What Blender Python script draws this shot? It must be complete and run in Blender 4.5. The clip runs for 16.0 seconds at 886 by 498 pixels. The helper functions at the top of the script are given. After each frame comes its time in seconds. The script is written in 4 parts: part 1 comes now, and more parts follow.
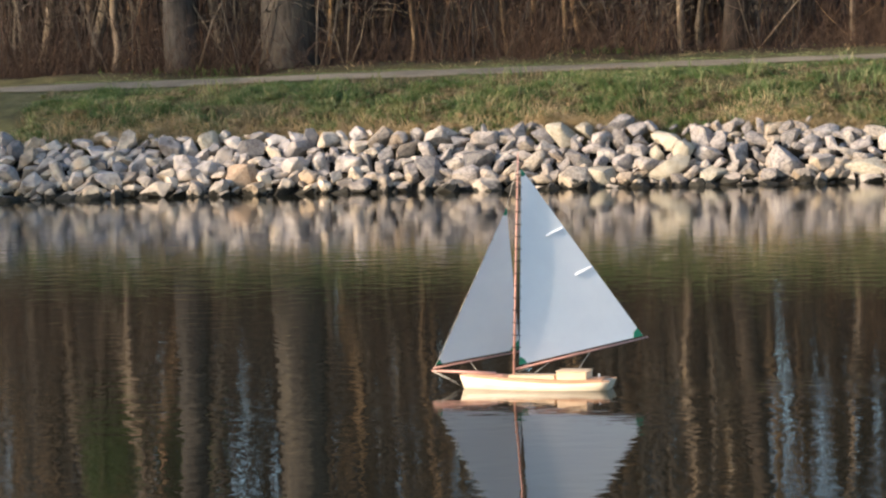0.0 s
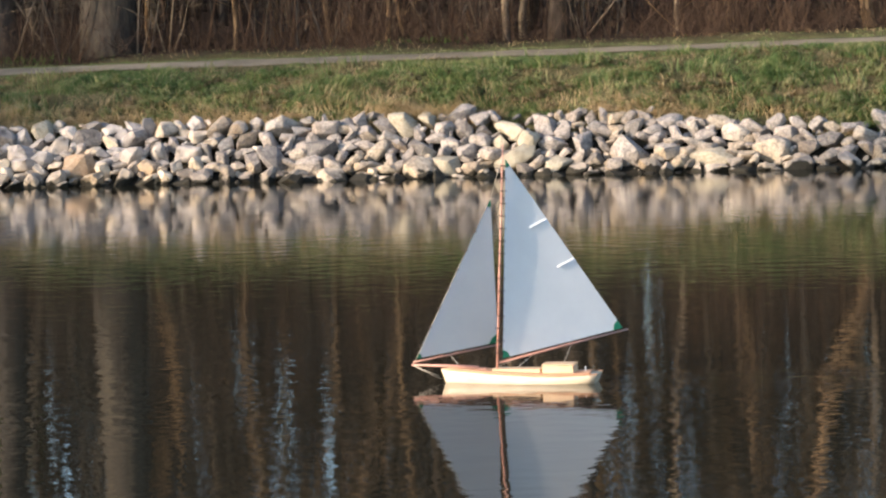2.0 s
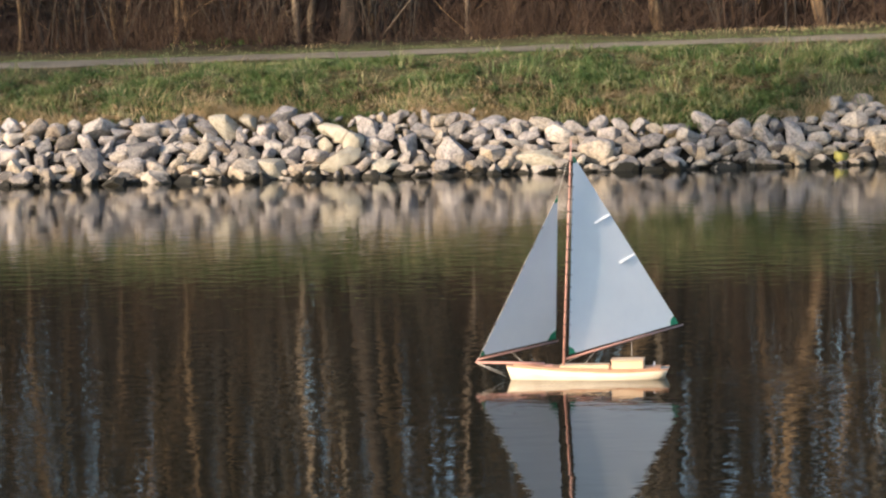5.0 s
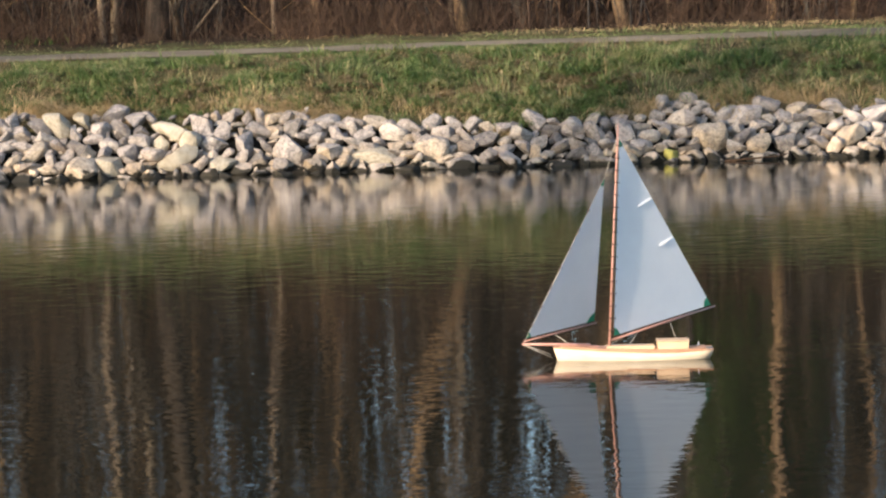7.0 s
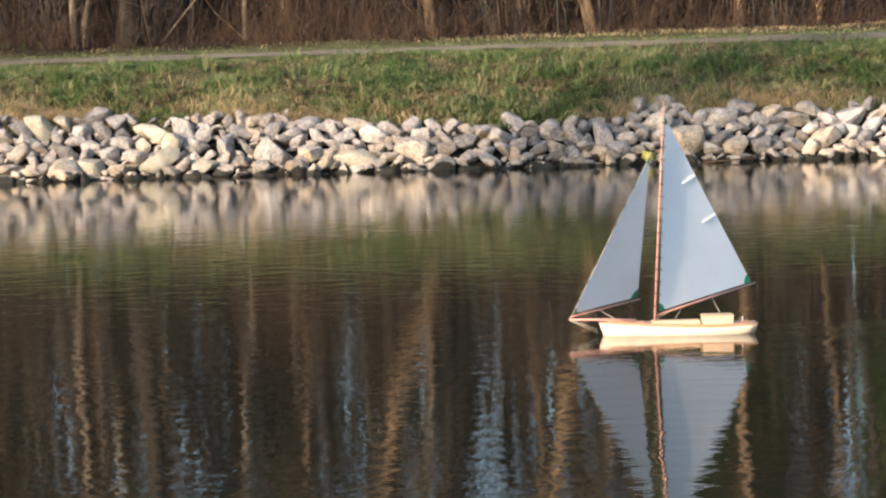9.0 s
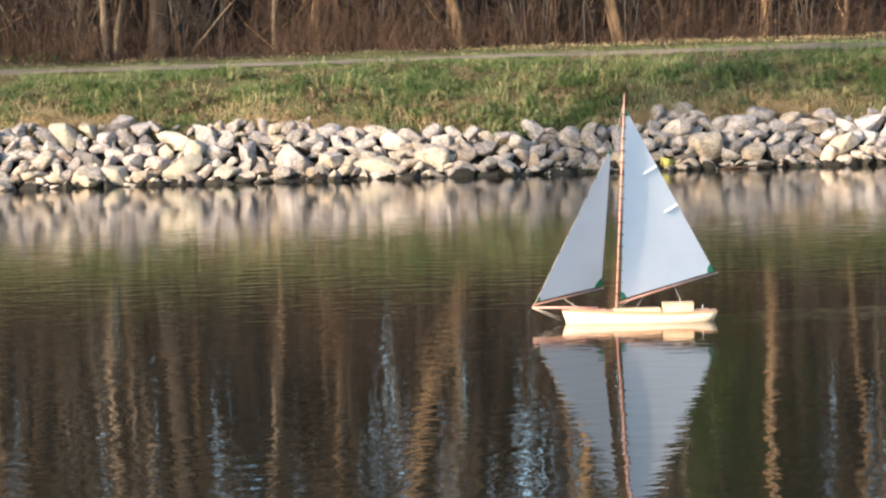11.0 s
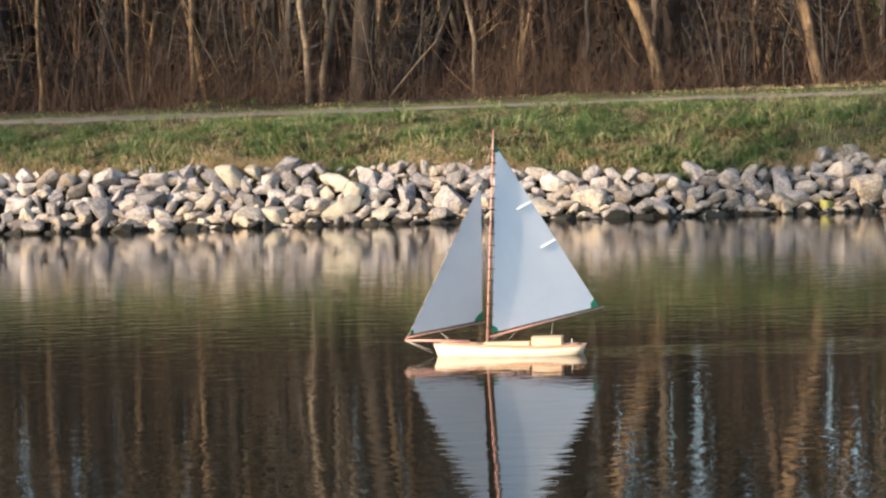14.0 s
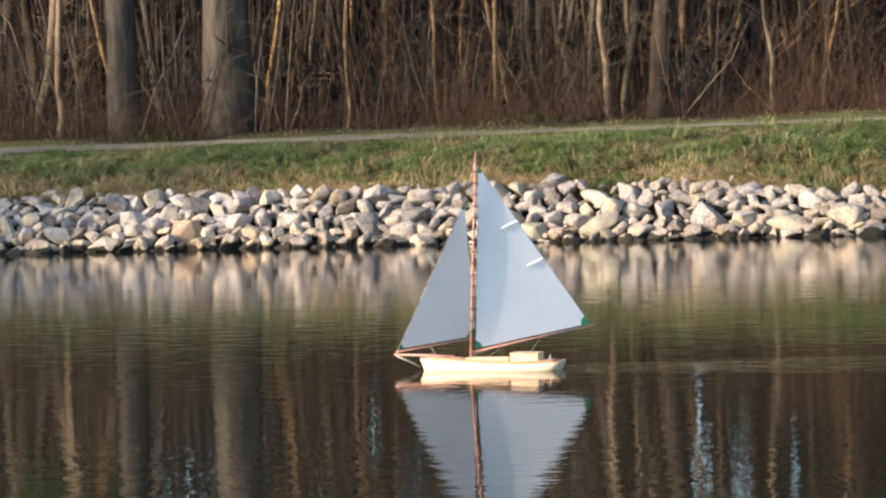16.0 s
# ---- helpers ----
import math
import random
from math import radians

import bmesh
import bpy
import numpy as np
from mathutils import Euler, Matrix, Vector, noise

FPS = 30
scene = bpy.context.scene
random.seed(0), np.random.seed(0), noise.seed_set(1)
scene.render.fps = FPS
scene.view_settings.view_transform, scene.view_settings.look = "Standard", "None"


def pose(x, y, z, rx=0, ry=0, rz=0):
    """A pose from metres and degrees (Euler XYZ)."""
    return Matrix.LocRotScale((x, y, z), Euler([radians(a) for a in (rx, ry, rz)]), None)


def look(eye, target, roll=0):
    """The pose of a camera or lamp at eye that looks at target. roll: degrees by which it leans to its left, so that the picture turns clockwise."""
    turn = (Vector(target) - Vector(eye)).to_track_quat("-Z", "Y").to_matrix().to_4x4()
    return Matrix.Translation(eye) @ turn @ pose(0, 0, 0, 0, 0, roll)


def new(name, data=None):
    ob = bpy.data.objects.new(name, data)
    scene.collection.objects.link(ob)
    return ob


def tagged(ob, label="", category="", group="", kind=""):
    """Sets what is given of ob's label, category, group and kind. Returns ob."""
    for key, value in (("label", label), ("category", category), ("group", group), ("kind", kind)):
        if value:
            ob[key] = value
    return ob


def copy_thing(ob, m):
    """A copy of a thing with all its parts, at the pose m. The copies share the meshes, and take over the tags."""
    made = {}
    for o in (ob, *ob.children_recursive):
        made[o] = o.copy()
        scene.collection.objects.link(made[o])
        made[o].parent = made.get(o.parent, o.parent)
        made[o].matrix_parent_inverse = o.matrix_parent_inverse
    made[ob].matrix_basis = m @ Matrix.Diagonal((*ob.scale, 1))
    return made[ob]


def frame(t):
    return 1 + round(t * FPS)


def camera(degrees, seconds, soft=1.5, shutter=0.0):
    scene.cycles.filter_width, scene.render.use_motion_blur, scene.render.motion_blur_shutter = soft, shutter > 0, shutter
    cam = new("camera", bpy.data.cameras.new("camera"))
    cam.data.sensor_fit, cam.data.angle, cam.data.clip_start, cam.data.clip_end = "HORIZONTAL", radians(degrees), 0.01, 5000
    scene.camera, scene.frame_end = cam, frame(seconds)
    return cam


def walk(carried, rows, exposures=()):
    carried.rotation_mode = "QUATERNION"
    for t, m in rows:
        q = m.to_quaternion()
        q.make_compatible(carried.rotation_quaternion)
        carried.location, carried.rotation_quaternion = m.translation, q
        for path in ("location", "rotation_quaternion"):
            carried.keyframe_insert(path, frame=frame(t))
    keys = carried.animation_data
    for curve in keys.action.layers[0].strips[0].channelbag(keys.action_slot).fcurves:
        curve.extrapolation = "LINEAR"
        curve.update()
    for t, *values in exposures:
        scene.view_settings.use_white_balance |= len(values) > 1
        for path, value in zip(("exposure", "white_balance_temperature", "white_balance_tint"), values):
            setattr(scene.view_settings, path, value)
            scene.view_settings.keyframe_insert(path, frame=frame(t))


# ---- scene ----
from collections import defaultdict, namedtuple

cam = camera(16.52, 16.0, soft=2.3)
PATH = [
    (0, (3.824, -35.300, 2.261), (-3.657, 0, -0.683), -2.02),
    (0.5, (3.373, -35.300, 2.300), (-3.176, 0, -0.710), -1.95),
    (1, (2.976, -35.300, 2.327), (-2.694, 0, -0.757), -1.87),
    (1.5, (2.630, -35.300, 2.321), (-2.128, 0, -0.812), -1.82),
    (2, (2.249, -35.300, 2.311), (-1.810, 0, -0.829), -1.78),
    (2.5, (1.881, -35.300, 2.309), (-1.620, 0, -0.852), -1.74),
    (3, (1.499, -35.300, 2.340), (-1.249, 0, -0.852), -1.70),
    (3.2, (1.365, -35.300, 2.336), (-1.135, 0, -0.847), -1.68),
    (5.3, (-0.769, -35.300, 2.309), (0.586, 0, -0.859), -1.41),
    (5.5, (-0.992, -35.300, 2.313), (0.874, 0, -0.875), -1.38),
    (6, (-1.569, -35.300, 2.307), (1.472, 0, -0.882), -1.31),
    (6.5, (-2.131, -35.300, 2.263), (1.792, 0, -0.908), -1.25),
    (7, (-2.818, -35.300, 2.220), (2.092, 0, -0.934), -1.19),
    (7.5, (-3.273, -35.300, 2.178), (2.114, 0, -0.950), -1.15),
    (8, (-3.579, -35.300, 2.155), (2.308, 0, -0.950), -1.12),
    (8.2, (-3.633, -35.300, 2.105), (2.338, 0, -0.945), -1.12),
    (10.3, (-3.515, -35.745, 1.912), (2.171, 0, -0.920), -1.21),
    (10.5, (-3.445, -35.788, 1.895), (2.148, 0, -0.908), -1.22),
    (11, (-3.056, -35.894, 1.790), (2.090, 0, -0.853), -1.29),
    (11.5, (-2.703, -36.000, 1.770), (2.011, 0, -0.833), -1.32),
    (12, (-2.185, -36.100, 1.796), (1.978, 0, -0.833), -1.35),
    (12.5, (-1.640, -36.200, 1.794), (1.650, 0, -0.817), -1.40),
    (13, (-1.043, -36.300, 1.763), (1.265, 0, -0.596), -1.45),
    (13.5, (-0.441, -36.400, 1.713), (0.902, 0, -0.349), -1.49),
    (14, (0.347, -36.500, 1.645), (0.250, 0, -0.311), -1.53),
    (14.5, (1.141, -36.575, 1.613), (-0.488, 0, -0.258), -1.58),
    (15, (2.096, -36.650, 1.638), (-1.518, 0, -0.131), -1.62),
    (15.5, (2.994, -36.725, 1.622), (-2.088, 0, -0.079), -1.66),
    (16, (3.797, -36.800, 1.611), (-2.860, 0, -0.051), -1.69),
]
EXPOSURE = [(0, 1.06), (3.2, 1.10), (5.3, 0.96), (8.2, 1.0), (10.3, 1.42), (11.4, 1.44), (12.2, 1.17), (13, 1.14), (16, 1.24)]
walk(cam, [(t, look(eye, target, roll)) for t, eye, target, roll in PATH], [(t, stops, 6100, 10) for t, stops in EXPOSURE])

# ---------------------------------------------------------------- light
SUN_AZ, SUN_EL = 54.0, 18.0          # degrees to the left of straight behind the viewer, and up
to_sun = Vector((-math.sin(radians(SUN_AZ)) * math.cos(radians(SUN_EL)),
                 -math.cos(radians(SUN_AZ)) * math.cos(radians(SUN_EL)), math.sin(radians(SUN_EL))))
world = bpy.data.worlds.new("sky")
scene.world = world
world.use_nodes = True
wn = world.node_tree
sky = wn.nodes.new("ShaderNodeTexSky")
sky.sky_type, sky.sun_disc = "NISHITA", False
sky.sun_elevation, sky.sun_rotation = radians(SUN_EL), math.atan2(to_sun.x, to_sun.y)
wn.links.new(sky.outputs[0], wn.nodes["Background"].inputs[0])
wn.nodes["Background"].inputs[1].default_value = 0.15
sun_data = bpy.data.lights.new("sun", "SUN")
sun_data.energy, sun_data.angle, sun_data.color = 4.3, radians(0.6), (1.0, 0.79, 0.58)
sun = new("sun", sun_data)
sun.matrix_world = look((0, 0, 60), Vector((0, 0, 60)) - to_sun)


# ---------------------------------------------------------------- materials
def material(name, rough=0.8, metal=0.0, spec=0.4):
    m = bpy.data.materials.new(name)
    m.use_nodes = True
    b = m.node_tree.nodes["Principled BSDF"]
    b.inputs["Roughness"].default_value = rough
    b.inputs["Metallic"].default_value = metal
    b.inputs["Specular IOR Level"].default_value = spec
    return m, m.node_tree, b


def node(nt, kind, **sockets):
    n = nt.nodes.new(kind)
    for key, value in sockets.items():
        n.inputs[key.replace("_", " ")].default_value = value
    return n


def ramp(nt, fac, stops):
    n = nt.nodes.new("ShaderNodeValToRGB")
    els = n.color_ramp.elements
    while len(els) < len(stops):
        els.new(0.5)
    for e, (p, c) in zip(els, stops):
        e.position, e.color = p, (*c, 1)
    nt.links.new(fac, n.inputs[0])
    return n.outputs[0]


def coords(nt, scale=(1, 1, 1), world_space=False):
    mp = node(nt, "ShaderNodeMapping", Scale=scale)
    if world_space:
        src = nt.nodes.new("ShaderNodeNewGeometry").outputs["Position"]
    else:
        src = nt.nodes.new("ShaderNodeTexCoord").outputs["Object"]
    nt.links.new(src, mp.inputs[0])
    return mp.outputs[0]


def noise_tex(nt, vec, scale, detail=4.0, rough=0.55):
    n = node(nt, "ShaderNodeTexNoise", Scale=scale, Detail=detail, Roughness=rough)
    nt.links.new(vec, n.inputs["Vector"])
    return n.outputs["Fac"]


def mix(nt, fac, a, b, mode="MIX"):
    n = nt.nodes.new("ShaderNodeMix")
    n.data_type, n.blend_type = "RGBA", mode
    for sock, v in ((n.inputs["Factor"], fac), (n.inputs["A"], a), (n.inputs["B"], b)):
        if isinstance(v, (float, int)):
            sock.default_value = v
        elif isinstance(v, tuple):
            sock.default_value = (*v, 1)
        else:
            nt.links.new(v, sock)
    return n.outputs["Result"]


def bump(nt, b, height, strength, distance):
    n = node(nt, "ShaderNodeBump", Strength=strength, Distance=distance)
    nt.links.new(height, n.inputs["Height"])
    nt.links.new(n.outputs[0], b.inputs["Normal"])


def mat_stone():
    m, nt, b = material("weathered_limestone", 0.85, spec=0.25)
    vec = coords(nt)
    info = nt.nodes.new("ShaderNodeObjectInfo").outputs["Random"]
    isl = nt.nodes.new("ShaderNodeNewGeometry").outputs["Random Per Island"]
    both = nt.nodes.new("ShaderNodeMath")
    both.operation = "ADD"
    nt.links.new(info, both.inputs[0])
    nt.links.new(isl, both.inputs[1])
    fr = nt.nodes.new("ShaderNodeMath")
    fr.operation = "FRACT"
    nt.links.new(both.outputs[0], fr.inputs[0])
    base = ramp(nt, fr.outputs[0], [(0.0, (0.170, 0.168, 0.175)), (0.2, (0.300, 0.290, 0.298)), (0.42, (0.430, 0.405, 0.398)),
                                    (0.62, (0.335, 0.328, 0.338)), (0.8, (0.490, 0.462, 0.432)), (0.93, (0.450, 0.405, 0.345)), (1.0, (0.250, 0.222, 0.200))])
    st = ramp(nt, noise_tex(nt, vec, 7.0, 6, 0.6), [(0.30, (0.34, 0.32, 0.30)), (0.44, (0.84, 0.82, 0.81)), (0.70, (1.28, 1.20, 1.10))])
    col = mix(nt, 1.0, base, st, "MULTIPLY")
    grain = ramp(nt, noise_tex(nt, vec, 60, 3, 0.6), [(0.35, (0.72, 0.72, 0.72)), (0.65, (1.08, 1.08, 1.08))])
    col = mix(nt, 0.15, col, grain, "MULTIPLY")
    veins = ramp(nt, noise_tex(nt, vec, 2.6, 5, 0.65), [(0.36, (0.58, 0.57, 0.59)), (0.50, (1.0, 0.99, 0.99)), (0.66, (1.20, 1.16, 1.10))])
    col = mix(nt, 0.9, col, veins, "MULTIPLY")
    col = mix(nt, 1.0, col, (1.075, 1.06, 1.015), "MULTIPLY")
    # brown earth and lichen stains, broader than one stone
    stain = ramp(nt, noise_tex(nt, coords(nt, (1, 1, 1), True), 1.7, 6, 0.7), [(0.50, (1, 1, 1)), (0.60, (0.86, 0.78, 0.66)), (0.72, (0.66, 0.55, 0.43))])
    col = mix(nt, 0.5, col, stain, "MULTIPLY")
    # wet, algae-dark band just above the water
    sep = nt.nodes.new("ShaderNodeSeparateXYZ")
    nt.links.new(nt.nodes.new("ShaderNodeNewGeometry").outputs["Position"], sep.inputs[0])
    nz = noise_tex(nt, coords(nt, (1, 1, 1), True), 5.0, 3)
    ad = nt.nodes.new("ShaderNodeMath")
    ad.operation = "MULTIPLY_ADD"
    nt.links.new(nz, ad.inputs[0])
    ad.inputs[1].default_value = -0.36
    above = nt.nodes.new("ShaderNodeMath")
    above.inputs[1].default_value = 0.132
    nt.links.new(sep.outputs[2], above.inputs[0])
    nt.links.new(above.outputs[0], ad.inputs[2])
    # buff silt left on the lower stones by higher water
    silt_and_shade = ramp(nt, ad.outputs[0], [(0.08, (1.0, 0.93, 0.80)), (0.24, (1, 1, 1))])
    col = mix(nt, 0.8, col, silt_and_shade, "MULTIPLY")
    wet = ramp(nt, ad.outputs[0], [(0.0, (0, 0, 0)), (0.022, (1, 1, 1))])
    col = mix(nt, wet, (0.030, 0.027, 0.020), col)
    nt.links.new(col, b.inputs["Base Color"])
    bump(nt, b, noise_tex(nt, vec, 9, 6, 0.55), 0.7, 0.05)
    return m


def mat_stone_tinted(name, c1, c2):
    m, nt, b = material(name, 0.85, spec=0.25)
    vec = coords(nt)
    col = ramp(nt, noise_tex(nt, vec, 6.0, 6, 0.6), [(0.3, c1), (0.62, c2)])
    grain = ramp(nt, noise_tex(nt, vec, 60, 3, 0.6), [(0.35, (0.7, 0.7, 0.7)), (0.65, (1.08, 1.08, 1.08))])
    nt.links.new(mix(nt, 0.15, col, grain, "MULTIPLY"), b.inputs["Base Color"])
    bump(nt, b, noise_tex(nt, vec, 22, 6, 0.65), 0.6, 0.02)
    return m


def mat_ground():
    """Soil under the grass, brown litter under the wood, crevice shade painted in under the stones."""
    m, nt, b = material("soil_and_litter", 0.95, spec=0.15)
    vec = coords(nt, (1, 1, 1), True)
    soil = ramp(nt, noise_tex(nt, vec, 3.0, 8, 0.65), [(0.3, (0.055, 0.048, 0.025)), (0.55, (0.10, 0.095, 0.04)), (0.75, (0.17, 0.14, 0.075))])
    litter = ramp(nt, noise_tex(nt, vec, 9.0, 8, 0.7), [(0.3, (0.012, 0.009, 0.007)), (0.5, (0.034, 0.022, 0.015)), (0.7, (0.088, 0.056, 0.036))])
    sep = nt.nodes.new("ShaderNodeSeparateXYZ")
    nt.links.new(vec, sep.inputs[0])
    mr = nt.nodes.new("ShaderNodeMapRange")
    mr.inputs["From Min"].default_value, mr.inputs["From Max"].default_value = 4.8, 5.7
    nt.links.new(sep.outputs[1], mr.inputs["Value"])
    # near-black below y 1.0 stands in for deep shade between the stones
    silt_and_shade = nt.nodes.new("ShaderNodeMapRange")
    silt_and_shade.inputs["From Min"].default_value, silt_and_shade.inputs["From Max"].default_value = 0.75, 1.0
    nt.links.new(sep.outputs[1], silt_and_shade.inputs["Value"])
    soil = mix(nt, silt_and_shade.outputs[0], (0.022, 0.019, 0.014), soil)
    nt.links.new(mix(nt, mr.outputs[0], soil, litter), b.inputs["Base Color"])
    bump(nt, b, noise_tex(nt, vec, 30, 6, 0.7), 0.8, 0.03)
    return m


def mat_gravel():
    m, nt, b = material("path_gravel", 0.95, spec=0.2)
    vec = coords(nt, (1, 1, 1), True)
    a = ramp(nt, noise_tex(nt, vec, 1.3, 6, 0.6), [(0.3, (0.150, 0.126, 0.092)), (0.7, (0.30, 0.252, 0.182))])
    g = ramp(nt, noise_tex(nt, vec, 70, 3, 0.7), [(0.3, (0.6, 0.6, 0.6)), (0.7, (1.2, 1.2, 1.2))])
    nt.links.new(mix(nt, 0.8, a, g, "MULTIPLY"), b.inputs["Base Color"])
    bump(nt, b, noise_tex(nt, vec, 60, 4, 0.7), 0.7, 0.015)
    return m


def mat_water():
    m, nt, b = material("pond_water", 0.02, spec=0.5)
    b.inputs["Base Color"].default_value = (0.016, 0.015, 0.010, 1)
    b.inputs["IOR"].default_value = 1.33
    n1 = noise_tex(nt, coords(nt, (2.2, 3.0, 1), True), 1.7, 3, 0.5)
    n2 = noise_tex(nt, coords(nt, (1.0, 2.2, 1), True), 9.0, 2, 0.5)
    n3 = noise_tex(nt, coords(nt, (0.12, 0.35, 1), True), 1.0, 2, 0.5)
    m1 = node(nt, "ShaderNodeMath")
    m1.operation = "MULTIPLY_ADD"
    nt.links.new(n2, m1.inputs[0])
    m1.inputs[1].default_value = 0.15
    nt.links.new(n1, m1.inputs[2])
    m2 = node(nt, "ShaderNodeMath")
    m2.operation = "MULTIPLY"
    nt.links.new(m1.outputs[0], m2.inputs[0])
    nt.links.new(n3, m2.inputs[1])
    # ruffled water left behind the yacht
    sep = node(nt, "ShaderNodeSeparateXYZ")
    nt.links.new(nt.nodes.new("ShaderNodeNewGeometry").outputs["Position"], sep.inputs[0])

    def calc(kind, a, c, d=None):
        n = node(nt, "ShaderNodeMath")
        n.operation = kind
        for sock, v in zip(n.inputs, (a, c, d)):
            if isinstance(v, (int, float)):
                sock.default_value = v
            elif v is not None:
                nt.links.new(v, sock)
        return n.outputs[0]

    def within(v, lo, hi):
        n = node(nt, "ShaderNodeMapRange")
        n.interpolation_type = "SMOOTHSTEP"
        n.inputs["From Min"].default_value, n.inputs["From Max"].default_value = lo, hi
        nt.links.new(v, n.inputs["Value"])
        return n.outputs[0]

    aside = calc("ABSOLUTE", calc("ADD", sep.outputs[1], 18.05), 0.0)
    spread = calc("MULTIPLY_ADD", sep.outputs[0], -0.16, aside)
    wake = calc("MULTIPLY", within(spread, 0.30, -0.05), calc("MULTIPLY", within(sep.outputs[0], 0.7, 1.3), within(sep.outputs[0], 6.5, 2.0)))
    n4 = noise_tex(nt, coords(nt, (1.2, 6.0, 1), True), 3.2, 2, 0.5)
    bump(nt, b, calc("MULTIPLY_ADD", calc("MULTIPLY", n4, wake), 0.38, m2.outputs[0]), 0.46, 0.012)
    return m


def mat_blade(name, stops, translucent=0.35):
    """Leaves of grass: a colour for each blade, with some light passing through."""
    m, nt, b = material(name, 0.6, spec=0.25)
    isl = nt.nodes.new("ShaderNodeNewGeometry").outputs["Random Per Island"]
    patch = noise_tex(nt, coords(nt, (0.8, 1.6, 1), True), 1.7, 3)
    ad = nt.nodes.new("ShaderNodeMath")
    ad.operation = "MULTIPLY_ADD"
    nt.links.new(isl, ad.inputs[0])
    ad.inputs[1].default_value = 0.45
    sub = nt.nodes.new("ShaderNodeMath")
    sub.operation = "MULTIPLY_ADD"
    nt.links.new(patch, sub.inputs[0])
    sub.inputs[1].default_value, sub.inputs[2].default_value = 1.15, -0.69
    tuft = nt.nodes.new("ShaderNodeMath")
    tuft.operation = "MULTIPLY_ADD"
    nt.links.new(noise_tex(nt, coords(nt, (1, 1.5, 1), True), 6.0, 3, 0.6), tuft.inputs[0])
    tuft.inputs[1].default_value = 1.15
    nt.links.new(sub.outputs[0], tuft.inputs[2])
    nt.links.new(tuft.outputs[0], ad.inputs[2])
    col = ramp(nt, ad.outputs[0], stops)
    nt.links.new(col, b.inputs["Base Color"])
    tr = nt.nodes.new("ShaderNodeBsdfTranslucent")
    nt.links.new(col, tr.inputs[0])
    ms = nt.nodes.new("ShaderNodeMixShader")
    ms.inputs[0].default_value = translucent
    nt.links.new(b.outputs[0], ms.inputs[1])
    nt.links.new(tr.outputs[0], ms.inputs[2])
    nt.links.new(ms.outputs[0], nt.nodes["Material Output"].inputs[0])
    return m


def mat_bark(name, dark, light, scale=1.0):
    m, nt, b = material(name, 0.9, spec=0.2)
    vec = coords(nt, (9 * scale, 9 * scale, 1.2 * scale))
    a = ramp(nt, noise_tex(nt, vec, 2.2, 6, 0.65), [(0.3, dark), (0.68, light)])
    info = nt.nodes.new("ShaderNodeObjectInfo").outputs["Random"]
    isl = nt.nodes.new("ShaderNodeNewGeometry").outputs["Random Per Island"]
    tone = ramp(nt, info, [(0.0, (0.65, 0.62, 0.6)), (0.5, (1.0, 0.95, 0.88)), (1.0, (1.3, 1.18, 0.98))])
    tone2 = ramp(nt, isl, [(0.0, (0.7, 0.68, 0.66)), (1.0, (1.2, 1.15, 1.1))])
    col = mix(nt, 1.0, mix(nt, 1.0, a, tone, "MULTIPLY"), tone2, "MULTIPLY")
    # lichen, and dappled light and shade put into the colour, in long patches up the stem
    lichen_dapple = ramp(nt, noise_tex(nt, coords(nt, (2.6, 2.6, 1.1), True), 1.4, 4, 0.65), [(0.33, (0.42, 0.40, 0.40)), (0.50, (0.95, 0.93, 0.90)), (0.66, (1.25, 1.20, 1.02))])
    col = mix(nt, 1.0, col, lichen_dapple, "MULTIPLY")
    nt.links.new(col, b.inputs["Base Color"])
    bump(nt, b, noise_tex(nt, vec, 6, 5, 0.7), 0.7, 0.02)
    return m


def mat_wood(name, c1, c2, rough=0.4, stretch=(2, 30, 30), gloss=0.5):
    m, nt, b = material(name, rough, spec=gloss)
    vec = coords(nt, stretch)
    a = ramp(nt, noise_tex(nt, vec, 3.0, 6, 0.6), [(0.3, c1), (0.7, c2)])
    blot = ramp(nt, noise_tex(nt, coords(nt), 9.0, 3), [(0.3, (0.88, 0.87, 0.85)), (0.7, (1.05, 1.04, 1.02))])
    nt.links.new(mix(nt, 1.0, a, blot, "MULTIPLY"), b.inputs["Base Color"])
    return m


def mat_sail():
    m, nt, b = material("sailcloth", 0.7, spec=0.2)
    vec = coords(nt)
    col = ramp(nt, noise_tex(nt, vec, 5.0, 5, 0.6), [(0.3, (0.83, 0.85, 0.88)), (0.7, (0.89, 0.91, 0.93))])
    weave = noise_tex(nt, coords(nt, (300, 300, 300)), 1.0, 2)
    nt.links.new(col, b.inputs["Base Color"])
    bump(nt, b, weave, 0.15, 0.001)
    tr = nt.nodes.new("ShaderNodeBsdfTranslucent")
    nt.links.new(col, tr.inputs[0])
    ms = nt.nodes.new("ShaderNodeMixShader")
    ms.inputs[0].default_value = 0.20
    nt.links.new(b.outputs[0], ms.inputs[1])
    nt.links.new(tr.outputs[0], ms.inputs[2])
    nt.links.new(ms.outputs[0], nt.nodes["Material Output"].inputs[0])
    return m


def mat_plain(name, c, rough=0.6, metal=0.0):
    m, nt, b = material(name, rough, metal)
    vec = coords(nt)
    nt.links.new(ramp(nt, noise_tex(nt, vec, 40, 3), [(0.3, tuple(0.85 * v for v in c)), (0.7, tuple(1.1 * v for v in c))]), b.inputs["Base Color"])
    return m


